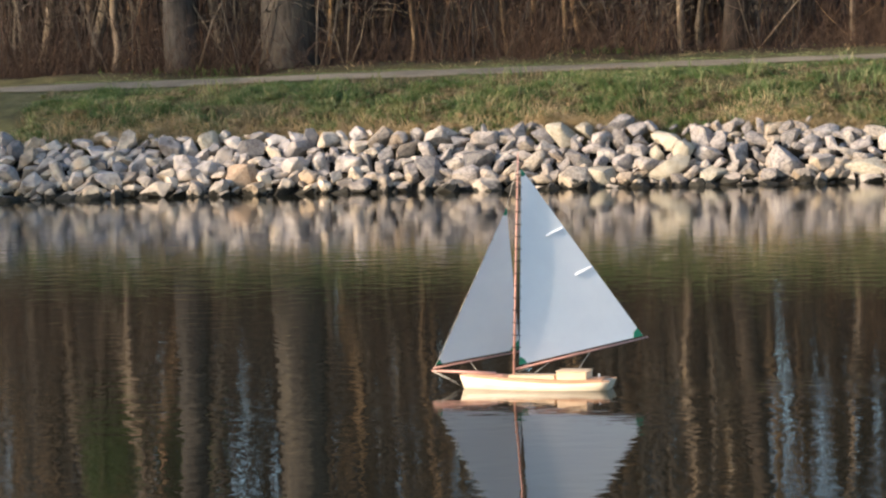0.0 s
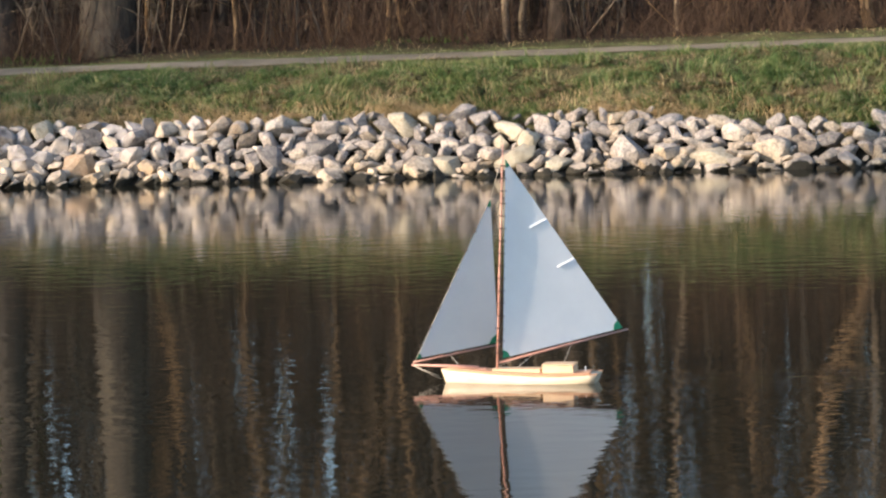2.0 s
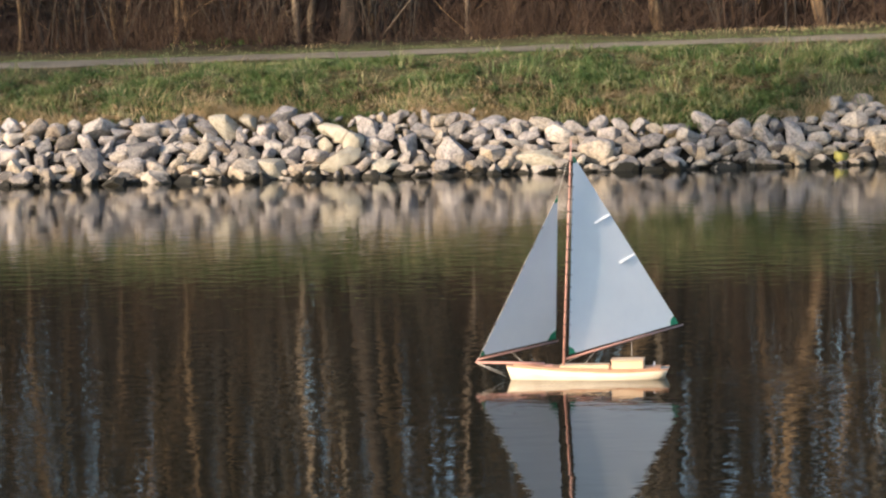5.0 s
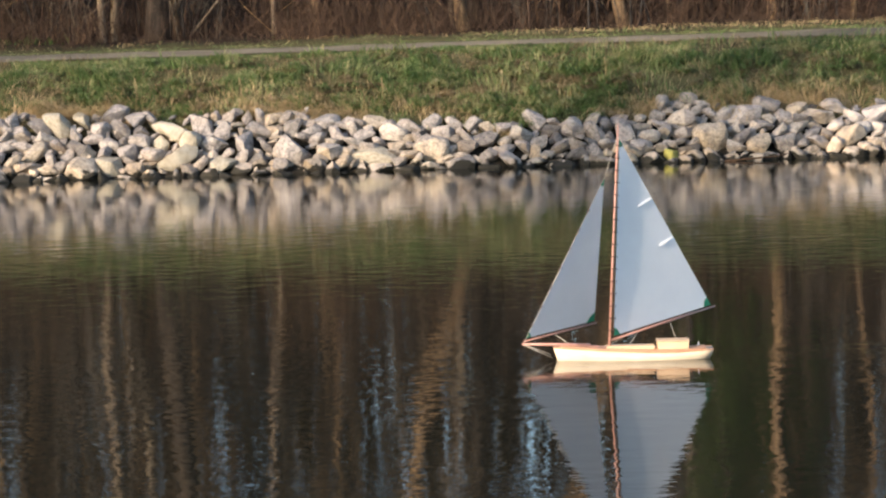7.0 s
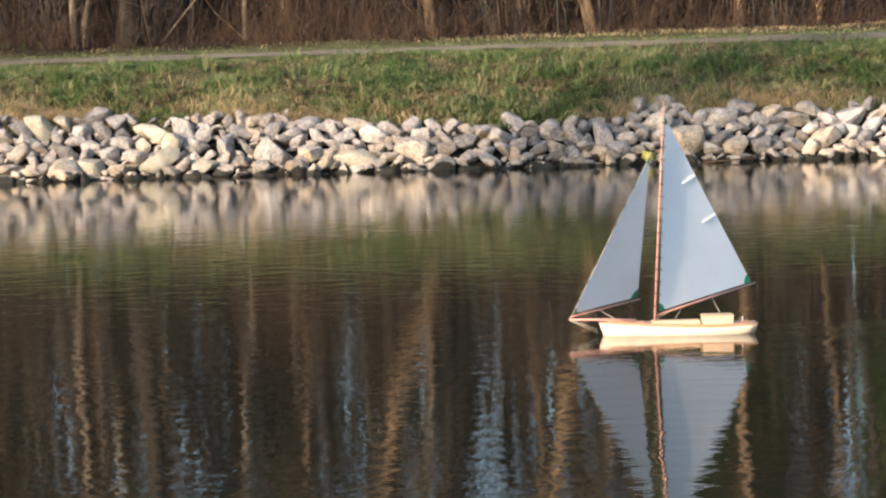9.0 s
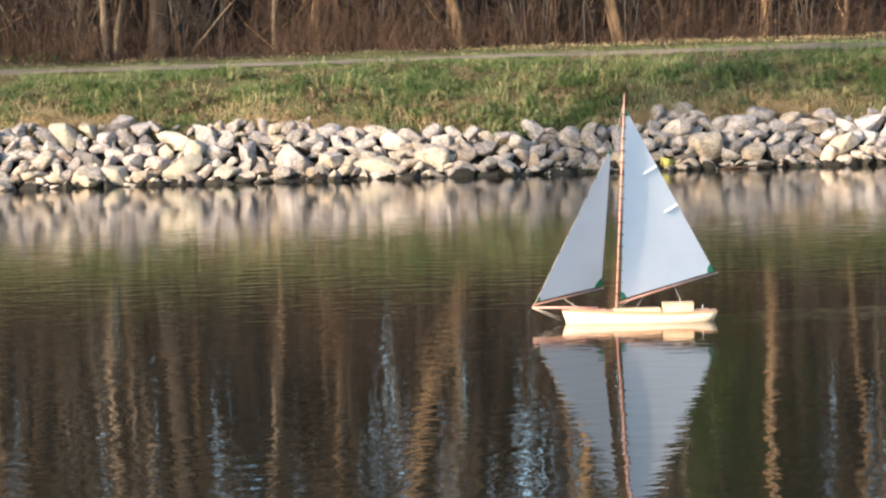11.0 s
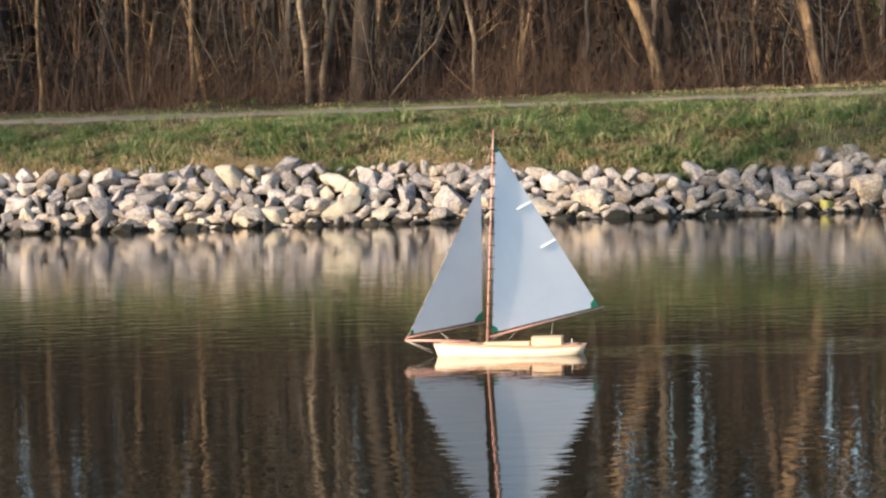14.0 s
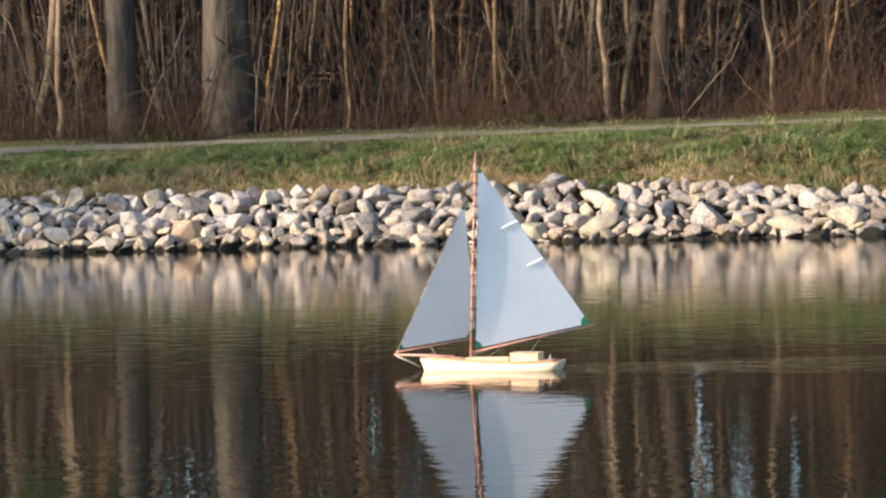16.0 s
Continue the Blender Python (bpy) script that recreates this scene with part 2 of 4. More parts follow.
STONE = mat_stone()
STONE_CREAM = mat_stone_tinted("cream_limestone", (0.26, 0.225, 0.165), (0.46, 0.41, 0.32))
STONE_ORANGE = mat_stone_tinted("rusty_stone", (0.26, 0.175, 0.11), (0.41, 0.31, 0.225))
STONE_MOSS = mat_stone_tinted("mossy_stone", (0.30, 0.27, 0.06), (0.50, 0.45, 0.13))
GROUND, GRAVEL, WATER = mat_ground(), mat_gravel(), mat_water()
GRASS = mat_blade("green_grass", [(0.0, (0.020, 0.040, 0.014)), (0.28, (0.053, 0.098, 0.030)), (0.55, (0.102, 0.162, 0.051)), (0.80, (0.195, 0.228, 0.088)), (1.0, (0.38, 0.34, 0.18))])
STRAW = mat_blade("dry_grass", [(0.0, (0.10, 0.085, 0.040)), (0.35, (0.25, 0.195, 0.095)), (0.65, (0.44, 0.335, 0.180)), (1.0, (0.52, 0.385, 0.225))])
THATCH = mat_blade("brown_thatch", [(0.0, (0.030, 0.026, 0.012)), (0.4, (0.085, 0.070, 0.032)), (0.7, (0.19, 0.15, 0.080)), (1.0, (0.34, 0.26, 0.15))])
LITTER_STEM = mat_bark("dead_stems", (0.025, 0.0185, 0.015), (0.098, 0.070, 0.057))
BARK_GREY = mat_bark("grey_bark", (0.050, 0.047, 0.044), (0.18, 0.165, 0.150), 0.6)
# tan carries sunlight in its colour, dark and smooth grey carry shade
BARK_TAN = mat_bark("sunlit_tan_bark", (0.062, 0.046, 0.033), (0.30, 0.226, 0.146))
BARK_DARK = mat_bark("shaded_dark_bark", (0.016, 0.014, 0.013), (0.058, 0.049, 0.043))
BARK_SHADE = mat_bark("shaded_grey_bark", (0.026, 0.027, 0.029), (0.088, 0.085, 0.083), 0.6)
BARK_PALE = mat_bark("pale_bark", (0.085, 0.070, 0.056), (0.32, 0.275, 0.22), 0.8)
IVY = mat_blade("ivy_leaves", [(0.0, (0.014, 0.034, 0.008)), (0.5, (0.036, 0.072, 0.014)), (1.0, (0.085, 0.125, 0.03))], 0.2)
HULL = mat_wood("pale_hull_wood", (0.66, 0.55, 0.40), (0.74, 0.64, 0.49), 0.4)
DECK = mat_wood("deck_wood", (0.40, 0.21, 0.12), (0.52, 0.30, 0.18), 0.4)
CABIN = mat_wood("cabin_wood", (0.62, 0.44, 0.28), (0.72, 0.54, 0.36), 0.4)
SPAR = mat_wood("spar_wood", (0.42, 0.21, 0.165), (0.56, 0.315, 0.26), 0.4, (30, 30, 2))
SAIL = mat_sail()
TAPE = mat_plain("green_sail_patch", (0.02, 0.22, 0.12))
BATTEN = mat_plain("white_batten", (0.9, 0.9, 0.9))
LINE = mat_plain("rigging_line", (0.50, 0.45, 0.38))
DARKLINE = mat_plain("dark_fitting", (0.06, 0.04, 0.035))


# ---------------------------------------------------------------- helpers of this scene
def part(name, bm, mat, parent=None, label="", smooth=False):
    me = bpy.data.meshes.new(name)
    bm.to_mesh(me)
    bm.free()
    me.materials.append(mat)
    if smooth:
        me.polygons.foreach_set("use_smooth", [True] * len(me.polygons))
    ob = new(name, me)
    ob.parent = parent
    return tagged(ob, label)


def from_arrays(name, verts, faces, mat, parent=None, smooth=False):
    me = bpy.data.meshes.new(name)
    me.from_pydata(verts, [], faces)
    me.materials.append(mat)
    if smooth:
        me.polygons.foreach_set("use_smooth", [True] * len(me.polygons))
    ob = new(name, me)
    ob.parent = parent
    return ob


def empty(name, m=None):
    ob = new(name)
    ob.empty_display_size = 0.1
    if m is not None:
        ob.matrix_world = m
    return ob


def tube(verts, faces, points, radii, sides=6, cap=True):
    """Adds a tapered tube along points to the lists."""
    start = len(verts)
    pts = [Vector(p) for p in points]
    for i, (p, r) in enumerate(zip(pts, radii)):
        d = (pts[min(i + 1, len(pts) - 1)] - pts[max(i - 1, 0)]).normalized()
        a = d.cross(Vector((0.31, 0.95, 0.11))).normalized()
        c = d.cross(a)
        for k in range(sides):
            w = 2 * math.pi * k / sides
            verts.append(p + r * (math.cos(w) * a + math.sin(w) * c))
    for i in range(len(pts) - 1):
        for k in range(sides):
            n = (k + 1) % sides
            b = start + i * sides
            faces.append((b + k, b + n, b + sides + n, b + sides + k))
    if cap:
        faces.append(tuple(range(start + sides - 1, start - 1, -1)))
        last = start + (len(pts) - 1) * sides
        faces.append(tuple(range(last, last + sides)))


def tube_part(name, points, radii, mat, parent, sides=8, label=""):
    v, f = [], []
    tube(v, f, points, radii, sides)
    return tagged(from_arrays(name, v, f, mat, parent, True), label)


# ---------------------------------------------------------------- the lie of the land
# Distances y run from the far waterline (0) away from the viewer; z from the water.
PROFILE = [(-4000, 1.0), (-400, 0.9), (-60, 0.6), (-35.2, 0.30), (-34.3, 0.10), (-33.6, -0.25), (-30, -0.9), (-4, -0.9), (-1.2, -0.55),
           (-0.15, -0.12), (0.25, 0.06), (0.95, 0.56), (1.6, 0.92), (2.3, 1.18), (2.8, 1.285), (3.05, 1.32), (4.0, 1.355), (4.9, 1.39),
           (5.3, 1.44), (6.5, 1.47), (10, 1.6), (16, 2.0), (30, 3.6), (60, 6.5), (120, 8.0), (400, 9.0), (4000, 9.0)]


def lie(x, y):
    ys, zs = zip(*PROFILE)
    z = float(np.interp(y, ys, zs))
    up = min(max((y + 0.1) / 2.9, 0.0), 1.0) * min(max((60 - y) / 40, 0.0), 1.0)
    z += up * 0.0085 * min(max(x, -25.0), 25.0)
    rough = min(max((y - 0.3) / 0.6, 0.0), 1.0) * (1.0 if y < 2.7 else 0.25 if y < 5 else 1.0) * min(max((60 - y) / 40, 0.0), 1.0)
    return z + rough * 0.09 * noise.noise(Vector((0.45 * x, 0.9 * y, 3.0))) + rough * 0.045 * noise.noise(Vector((2.1 * x, 2.6 * y, 8.0)))


def graded(points):
    out = []
    for (a, b, step) in points:
        n = max(1, round((b - a) / step))
        out += [a + (b - a) * i / n for i in range(n)]
    return out + [points[-1][1]]


gx = graded([(-4000, -400, 900), (-400, -40, 60), (-40, -14, 2), (-14, 16, 0.3), (16, 40, 2), (40, 400, 60), (400, 4000, 900)])
gy = graded([(-4000, -400, 900), (-400, -60, 85), (-60, -36, 6), (-36, -33, 0.5), (-33, -4, 3), (-4, -0.4, 0.4), (-0.4, 6, 0.16), (6, 16, 1), (16, 60, 4), (60, 400, 60), (400, 4000, 900)])
gv = [(x, y, lie(x, y)) for y in gy for x in gx]
gf = [(j * len(gx) + i, j * len(gx) + i + 1, (j + 1) * len(gx) + i + 1, (j + 1) * len(gx) + i) for j in range(len(gy) - 1) for i in range(len(gx) - 1)]
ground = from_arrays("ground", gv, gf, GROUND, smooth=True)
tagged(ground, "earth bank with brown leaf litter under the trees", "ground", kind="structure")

water = from_arrays("water", [(-3000, -34.1, 0), (3000, -34.1, 0), (3000, 0.2, 0), (-3000, 0.2, 0)], [(0, 1, 2, 3)], WATER)
tagged(water, "calm dark pond water mirroring bank and trees", "water", kind="structure")

# gravel path along the top of the bank
PATH_NEAR, PATH_FAR = 3.06, 4.25
pv, pf = [], []
xs = graded([(-400, -40, 40), (-40, -14, 2), (-14, 16, 0.25), (16, 40, 2), (40, 400, 40)])
for i, x in enumerate(xs):
    wob = 0.10 * noise.noise(Vector((0.8 * x, 0, 0))) + 0.05 * noise.noise(Vector((3.1 * x, 0, 5)))
    wob2 = 0.12 * noise.noise(Vector((0.7 * x, 9, 0)))
    for q in range(5):
        y = PATH_NEAR + wob + (PATH_FAR + wob2 - PATH_NEAR - wob) * q / 4
        pv.append((x, y, lie(x, y) + 0.012 + 0.022 * math.sin(math.pi * q / 4)))
    if i:
        pf += [((i - 1) * 5 + q, i * 5 + q, i * 5 + q + 1, (i - 1) * 5 + q + 1) for q in range(4)]
tagged(from_arrays("path", pv, pf, GRAVEL, smooth=True), "pale compacted gravel footpath along the bank top", "path", kind="structure")


# ---------------------------------------------------------------- grass
def blades(name, rng, count, place, height, width, mat, label, lean=0.6):
    """Many blades of grass, each a bent pair of quads ending in a point."""
    verts, faces = [], []
    for _ in range(count):
        spot = place(rng)
        if spot is None:
            continue
        x, y, z, k = spot
        h, w = height * k * rng.uniform(0.5, 1.25), width * rng.uniform(0.6, 1.3)
        turn = rng.uniform(0, 2 * math.pi)
        c, s = math.cos(turn), math.sin(turn)
        bend = rng.uniform(0.15, 1.0) * lean * h
        wa = 9.0 * noise.noise(Vector((1.6 * x, 2.0 * y, 31.0))) + rng.gauss(0, 0.7)
        bx, by = bend * math.cos(wa), bend * math.sin(wa) - 0.15 * h
        n = len(verts)
        verts += [(x - w * c, y - w * s, z - 0.02), (x + w * c, y + w * s, z - 0.02),
                  (x + 0.35 * bx - 0.8 * w * c, y + 0.35 * by - 0.8 * w * s, z + 0.6 * h), (x + 0.35 * bx + 0.8 * w * c, y + 0.35 * by + 0.8 * w * s, z + 0.6 * h),
                  (x + bx, y + by, z + h)]
        faces += [(n, n + 1, n + 3, n + 2), (n + 2, n + 3, n + 4)]
    ob = from_arrays(name, verts, faces, mat)
    return tagged(ob, label, "grass", kind="stuff")


def stones_high(x):
    """The height to which the stones are piled."""
    return float(np.interp(x, (-9, 0.3, 1.6, 4.5, 6.5), (0.66, 0.66, 0.52, 0.50, 0.58))) + 0.17 * math.exp(-((x - 5.25) / 0.32) ** 2)


def stones_top(x):
    """How far up the slope the stones reach."""
    dip = 0.30 * math.exp(-((x - 2.95) / 0.6) ** 2)
    return (1.0 if x < 0.3 else max(0.80, 1.0 - 0.16 * (x - 0.3))) - dip + 0.25 * math.exp(-((x - 5.25) / 0.32) ** 2) + 0.10 * noise.noise(Vector((1.1 * x, 0, 2)))


def thatch(x, y):
    """Above 0 where the grass has died back to brown thatch."""
    return noise.noise(Vector((0.75 * x, 1.5 * y, 33.0))) - 0.07 + (0.24 if x > 2 else 0.06) * max(0.0, 1.0 - abs(y - 1.45) / 0.6)


def on_slope(rng):
    x, y = rng.uniform(-9.5, 11.5), rng.uniform(0.5, 3.40)
    if y > 3.0 and rng.random() < 0.68 + 1.5 * (y - 3.0):
        return None
    if y < stones_top(x) + 0.05 * rng.uniform(-1, 1):
        return None
    low = (0.5 if x < 2 else 0.3) - 1.2 * (y - stones_top(x)) + 0.7 * noise.noise(Vector((1.1 * x, 1.7 * y, 14.0)))
    if rng.random() < low:
        return None
    if thatch(x, y) > rng.uniform(-0.02, 0.12):
        return None
    tuft = 0.30 + 1.8 * max(0.0, noise.noise(Vector((2.6 * x, 3.6 * y, 1.0))) + 0.20) ** 1.2
    if y > 2.45:
        tuft *= max(0.38, 1 - 1.3 * (y - 2.45))
    return x, y, lie(x, y), tuft


def tufts(rng):
    x, y = rng.uniform(-9.5, 11.5), rng.uniform(0.8, 2.9)
    if noise.noise(Vector((1.9 * x, 2.3 * y, 21.0))) < (0.28 if x < 2 else 0.12) or y < stones_top(x):
        return None
    return x, y, lie(x, y), 0.6 + 0.5 * rng.random()


def on_verge(rng):
    x, y = rng.uniform(-10, 12.5), rng.uniform(4.35, 5.1 if rng.random() < 0.5 else 6.1)
    if noise.noise(Vector((1.6 * x, 2.5 * y, 55.0))) < rng.uniform(-0.7, 0.05):
        return None
    if rng.random() < (y - 5.5) / 0.8:
        return None
    return x, y, lie(x, y), (0.35 if x < 3 else 0.7) + 0.3 * noise.noise(Vector((1.3 * x, 0, 6)))


def straw_verge(rng):
    x, y = rng.uniform(-6, 12.5), rng.uniform(5.0, 5.9)
    if rng.random() > 0.12 + 0.16 * max(0.0, x - 1.0) + 0.5 * noise.noise(Vector((1.2 * x, 0, 71.0))):
        return None
    return x, y, lie(x, y), rng.uniform(0.6, 1.2)


def dry_edge(rng):
    x = rng.uniform(-9.5, 11.5)
    y = stones_top(x) - 0.08 + abs(rng.gauss(0.0, 0.27))
    f = noise.noise(Vector((0.9 * x, 1.5 * y, 4.0)))
    if f < rng.uniform(-0.3, 0.35) + (0.3 if 1.5 < x < 5.5 else 0.0) or y > 2.6:
        return None
    return x, y, lie(x, y), 0.7 + 0.9 * max(0.0, f)


def dry_slope(rng):
    x, y = rng.uniform(-9.5, 11.5), rng.uniform(0.9, 3.0)
    if y < stones_top(x) or thatch(x, y) < rng.uniform(-0.08, 0.10):
        return None
    return x, y, lie(x, y), rng.uniform(0.4, 0.9)


def weeds(rng):
    x, y = rng.gauss(-8.2, 0.5) if rng.random() < 0.75 else rng.gauss(-2.6, 0.3), rng.uniform(5.5, 6.1)
    return x, y, lie(x, y), rng.uniform(0.5, 1.2)


rng = random.Random(4)
blades("weeds", rng, 220, weeds, 0.10, 0.014, IVY, "low green weeds at the foot of the trees", 0.9)
blades("grass", rng, 135000, on_slope, 0.105, 0.005, GRASS, "green matted winter grass on the slope", 2.1)
blades("tall_grass", rng, 15000, tufts, 0.20, 0.005, GRASS, "longer tufts of grass on the slope", 0.9)
blades("verge_grass", rng, 11000, on_verge, 0.042, 0.005, GRASS, "rough grass between path and wood", 0.9)
blades("verge_straw", rng, 3500, straw_verge, 0.055, 0.0045, STRAW, "pale dead grass between path and wood", 2.2)
blades("dry_grass", rng, 44000, dry_edge, 0.16, 0.0045, STRAW, "straw-coloured dead grass above the stones", 1.8)
blades("dry_grass_patches", rng, 30000, dry_slope, 0.09, 0.0045, THATCH, "dead grass mixed into the green slope", 1.3)


def tussocks(name, rng, count, place, reach, mat, label):
    """Clumps of long leaves that arch out from one crown and hang downhill."""
    verts, faces = [], []
    for _ in range(count):
        spot = place(rng)
        if spot is None:
            continue
        cx, cy, cz, k = spot
        lay = rng.gauss(0, 0.5)
        for _ in range(rng.randrange(34, 60)):
            a = rng.uniform(0, 2 * math.pi)
            ln, w = reach * k * rng.uniform(0.55, 1.2), rng.uniform(0.0035, 0.007)
            out, rise = rng.uniform(0.25, 0.85), rng.uniform(0.55, 1.0)
            dx, dy = math.cos(a) + 0.6 * lay, math.sin(a) - 0.35
            o = 0.05 * k
            bx, by = cx + o * math.cos(a) * rng.random(), cy + o * math.sin(a) * rng.random()
            sx, sy = -math.sin(a) * w, math.cos(a) * w
            n = len(verts)
            for f, q in ((0.0, 1.0), (0.4, 1.0), (0.75, 0.8)):
                px, py, pz = bx + dx * out * ln * f, by + dy * out * ln * f, cz - 0.02 + rise * ln * (1.5 * f - 1.15 * f * f * (0.6 + out))
                verts += [(px - sx * q, py - sy * q, pz), (px + sx * q, py + sy * q, pz)]
            verts.append((bx + dx * out * ln, by + dy * out * ln, cz - 0.02 + rise * ln * (1.5 - 1.15 * (0.6 + out))))
            faces += [(n, n + 1, n + 3, n + 2), (n + 2, n + 3, n + 5, n + 4), (n + 4, n + 5, n + 6)]
    return tagged(from_arrays(name, verts, faces, mat), label, "grass", kind="stuff")


def clump_spot(rng):
    x, y = rng.uniform(-9.5, 11.5), rng.uniform(0.75, 2.75)
    if y < stones_top(x) or noise.noise(Vector((1.1 * x, 1.5 * y, 41.0))) < rng.uniform(-0.35, 0.35) - (0.12 if x > 1.5 else 0.0):
        return None
    return x, y, lie(x, y), rng.uniform(0.5, 1.1) * (1.25 if x > 1.5 else 0.9) * (1.0 if y < 2.2 else 0.6)


def brown_spot(rng):
    x, y = rng.uniform(-9.5, 11.5), rng.uniform(0.9, 2.3)
    if y < stones_top(x) or noise.noise(Vector((0.7 * x, 1.6 * y, 88.0))) < rng.uniform(-0.1, 0.4) - (0.12 if 0.5 < x < 3.5 else 0.0):
        return None
    return x, y, lie(x, y), rng.uniform(0.5, 1.0)


def straw_spot(rng):
    x = rng.uniform(-9.5, 11.5)
    y = stones_top(x) + abs(rng.gauss(0.02, 0.16))
    if noise.noise(Vector((0.8 * x, 0, 17.0))) < rng.uniform(-0.25, 0.4) + (0.25 if 1.5 < x < 5.5 else 0.0):
        return None
    return x, y, lie(x, y), rng.uniform(0.6, 1.1)


tussocks("grass_tussocks", rng, 2000, clump_spot, 0.24, GRASS, "arching tussocks of green grass on the slope")
tussocks("dead_tussocks", rng, 1400, brown_spot, 0.20, THATCH, "brown matted tussocks on the slope")
tussocks("straw_tussocks", rng, 1300, straw_spot, 0.24, STRAW, "pale dead tussocks hanging over the stones")


# ---------------------------------------------------------------- stones of the bank
def worn(bm, angle=0.24):
    """Shades a stone smoothly but for its sharp arrises."""
    for f in bm.faces:
        f.smooth = True
    for e in bm.edges:
        e.smooth = len(e.link_faces) < 2 or e.calc_face_angle(0.0) < angle


def stone_mesh(rng, name, points=13):
    """A broken block of limestone within a box of two metres: the hull of random points, its arrises worn off."""
    bm = bmesh.new()
    for _ in range(points):
        d = Vector((rng.gauss(0, 1), rng.gauss(0, 1), rng.gauss(0, 1)))
        d /= (abs(d.x) ** 3 + abs(d.y) ** 3 + abs(d.z) ** 3) ** (1 / 3)
        bm.verts.new(d * rng.uniform(0.78, 1.0))
    made = bmesh.ops.convex_hull(bm, input=bm.verts[:])
    spare = {g for g in made["geom_interior"] + made["geom_unused"] if isinstance(g, bmesh.types.BMVert)}
    bmesh.ops.delete(bm, geom=list(spare), context="VERTS")
    bmesh.ops.dissolve_limit(bm, angle_limit=0.30, verts=bm.verts[:], edges=bm.edges[:])
    bmesh.ops.bevel(bm, geom=bm.edges[:], offset=0.15, segments=2, affect="EDGES", profile=0.55, clamp_overlap=True)
    bmesh.ops.triangulate(bm, faces=bm.faces[:])
    off = Vector((rng.uniform(0, 50), rng.uniform(0, 50), 0))
    for v in bm.verts:
        v.co += 0.08 * noise.noise_vector(v.co * 1.9 + off) + 0.03 * noise.noise_vector(v.co * 6.0 + off)
    size = [max(abs(v.co[i]) for v in bm.verts) for i in range(3)]
    for v in bm.verts:
        v.co = Vector((v.co.x / size[0], v.co.y / size[1], v.co.z / size[2]))
    worn(bm, 0.42)
    me = bpy.data.meshes.new(name)
    bm.to_mesh(me)
    bm.free()
    return me


rng = random.Random(11)
STONES = [stone_mesh(rng, "stone", 14 + i % 7) for i in range(26)]
for me in STONES:
    me.materials.append(STONE)
revetment = tagged(empty("stone_revetment", pose(0, 0, 0)), "loose pale limestone boulders piled along the water's edge", "riprap")
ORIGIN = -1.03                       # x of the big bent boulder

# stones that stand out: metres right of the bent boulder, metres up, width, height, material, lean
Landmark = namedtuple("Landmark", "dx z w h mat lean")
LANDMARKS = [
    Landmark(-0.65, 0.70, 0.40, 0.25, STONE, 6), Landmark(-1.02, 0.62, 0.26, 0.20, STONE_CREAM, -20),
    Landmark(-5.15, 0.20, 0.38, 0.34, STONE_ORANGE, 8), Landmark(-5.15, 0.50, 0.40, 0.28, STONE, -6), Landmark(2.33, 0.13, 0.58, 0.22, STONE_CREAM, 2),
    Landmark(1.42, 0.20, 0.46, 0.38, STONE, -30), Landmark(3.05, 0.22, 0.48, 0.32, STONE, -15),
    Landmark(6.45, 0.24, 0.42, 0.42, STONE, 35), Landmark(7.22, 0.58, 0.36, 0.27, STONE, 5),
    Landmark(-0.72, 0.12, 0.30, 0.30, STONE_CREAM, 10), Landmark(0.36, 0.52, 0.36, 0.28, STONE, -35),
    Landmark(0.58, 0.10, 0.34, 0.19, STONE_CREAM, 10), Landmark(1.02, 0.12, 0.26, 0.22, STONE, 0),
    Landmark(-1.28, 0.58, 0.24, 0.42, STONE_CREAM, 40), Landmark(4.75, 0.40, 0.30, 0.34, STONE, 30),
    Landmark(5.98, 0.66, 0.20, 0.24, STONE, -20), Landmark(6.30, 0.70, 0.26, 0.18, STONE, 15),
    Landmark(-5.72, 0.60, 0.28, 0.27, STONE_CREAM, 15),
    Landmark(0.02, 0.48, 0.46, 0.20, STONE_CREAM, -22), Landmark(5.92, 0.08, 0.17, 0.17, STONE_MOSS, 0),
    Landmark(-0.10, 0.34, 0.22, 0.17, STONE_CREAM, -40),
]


def slope_y(z):
    return float(np.interp(z, (0.0, 0.56, 0.95), (0.12, 0.80, 1.45)))


def put_stone(me, m, mat=None):
    ob = new("stone", me)
    ob.parent = revetment
    ob.matrix_world = m
    if mat is not None:
        ob.material_slots[0].link = "OBJECT"
        ob.material_slots[0].material = mat
    return ob


def free(x, z, a, b, gap):
    """Whether a stone of half width a and half height b finds room there."""
    for q in (math.floor(x) - 1, math.floor(x), math.floor(x) + 1):
        for u, w, c, d in taken[q]:
            if ((x - u) / (a + c)) ** 2 + ((z - w) / (b + d)) ** 2 < gap * gap:
                return False
    return True


taken = defaultdict(list)
for u, w in ((-0.10, 0.54), (0.05, 0.52), (0.24, 0.36), (0.12, 0.20), (-0.08, 0.10)):
    taken[math.floor(ORIGIN + u)].append((ORIGIN + u, w, 0.13, 0.11))
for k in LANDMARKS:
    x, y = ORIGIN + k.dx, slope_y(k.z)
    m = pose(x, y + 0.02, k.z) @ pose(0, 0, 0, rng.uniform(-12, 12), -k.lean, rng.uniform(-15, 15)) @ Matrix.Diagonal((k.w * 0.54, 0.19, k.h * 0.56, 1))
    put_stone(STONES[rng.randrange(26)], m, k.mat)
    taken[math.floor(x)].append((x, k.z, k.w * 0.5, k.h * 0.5))

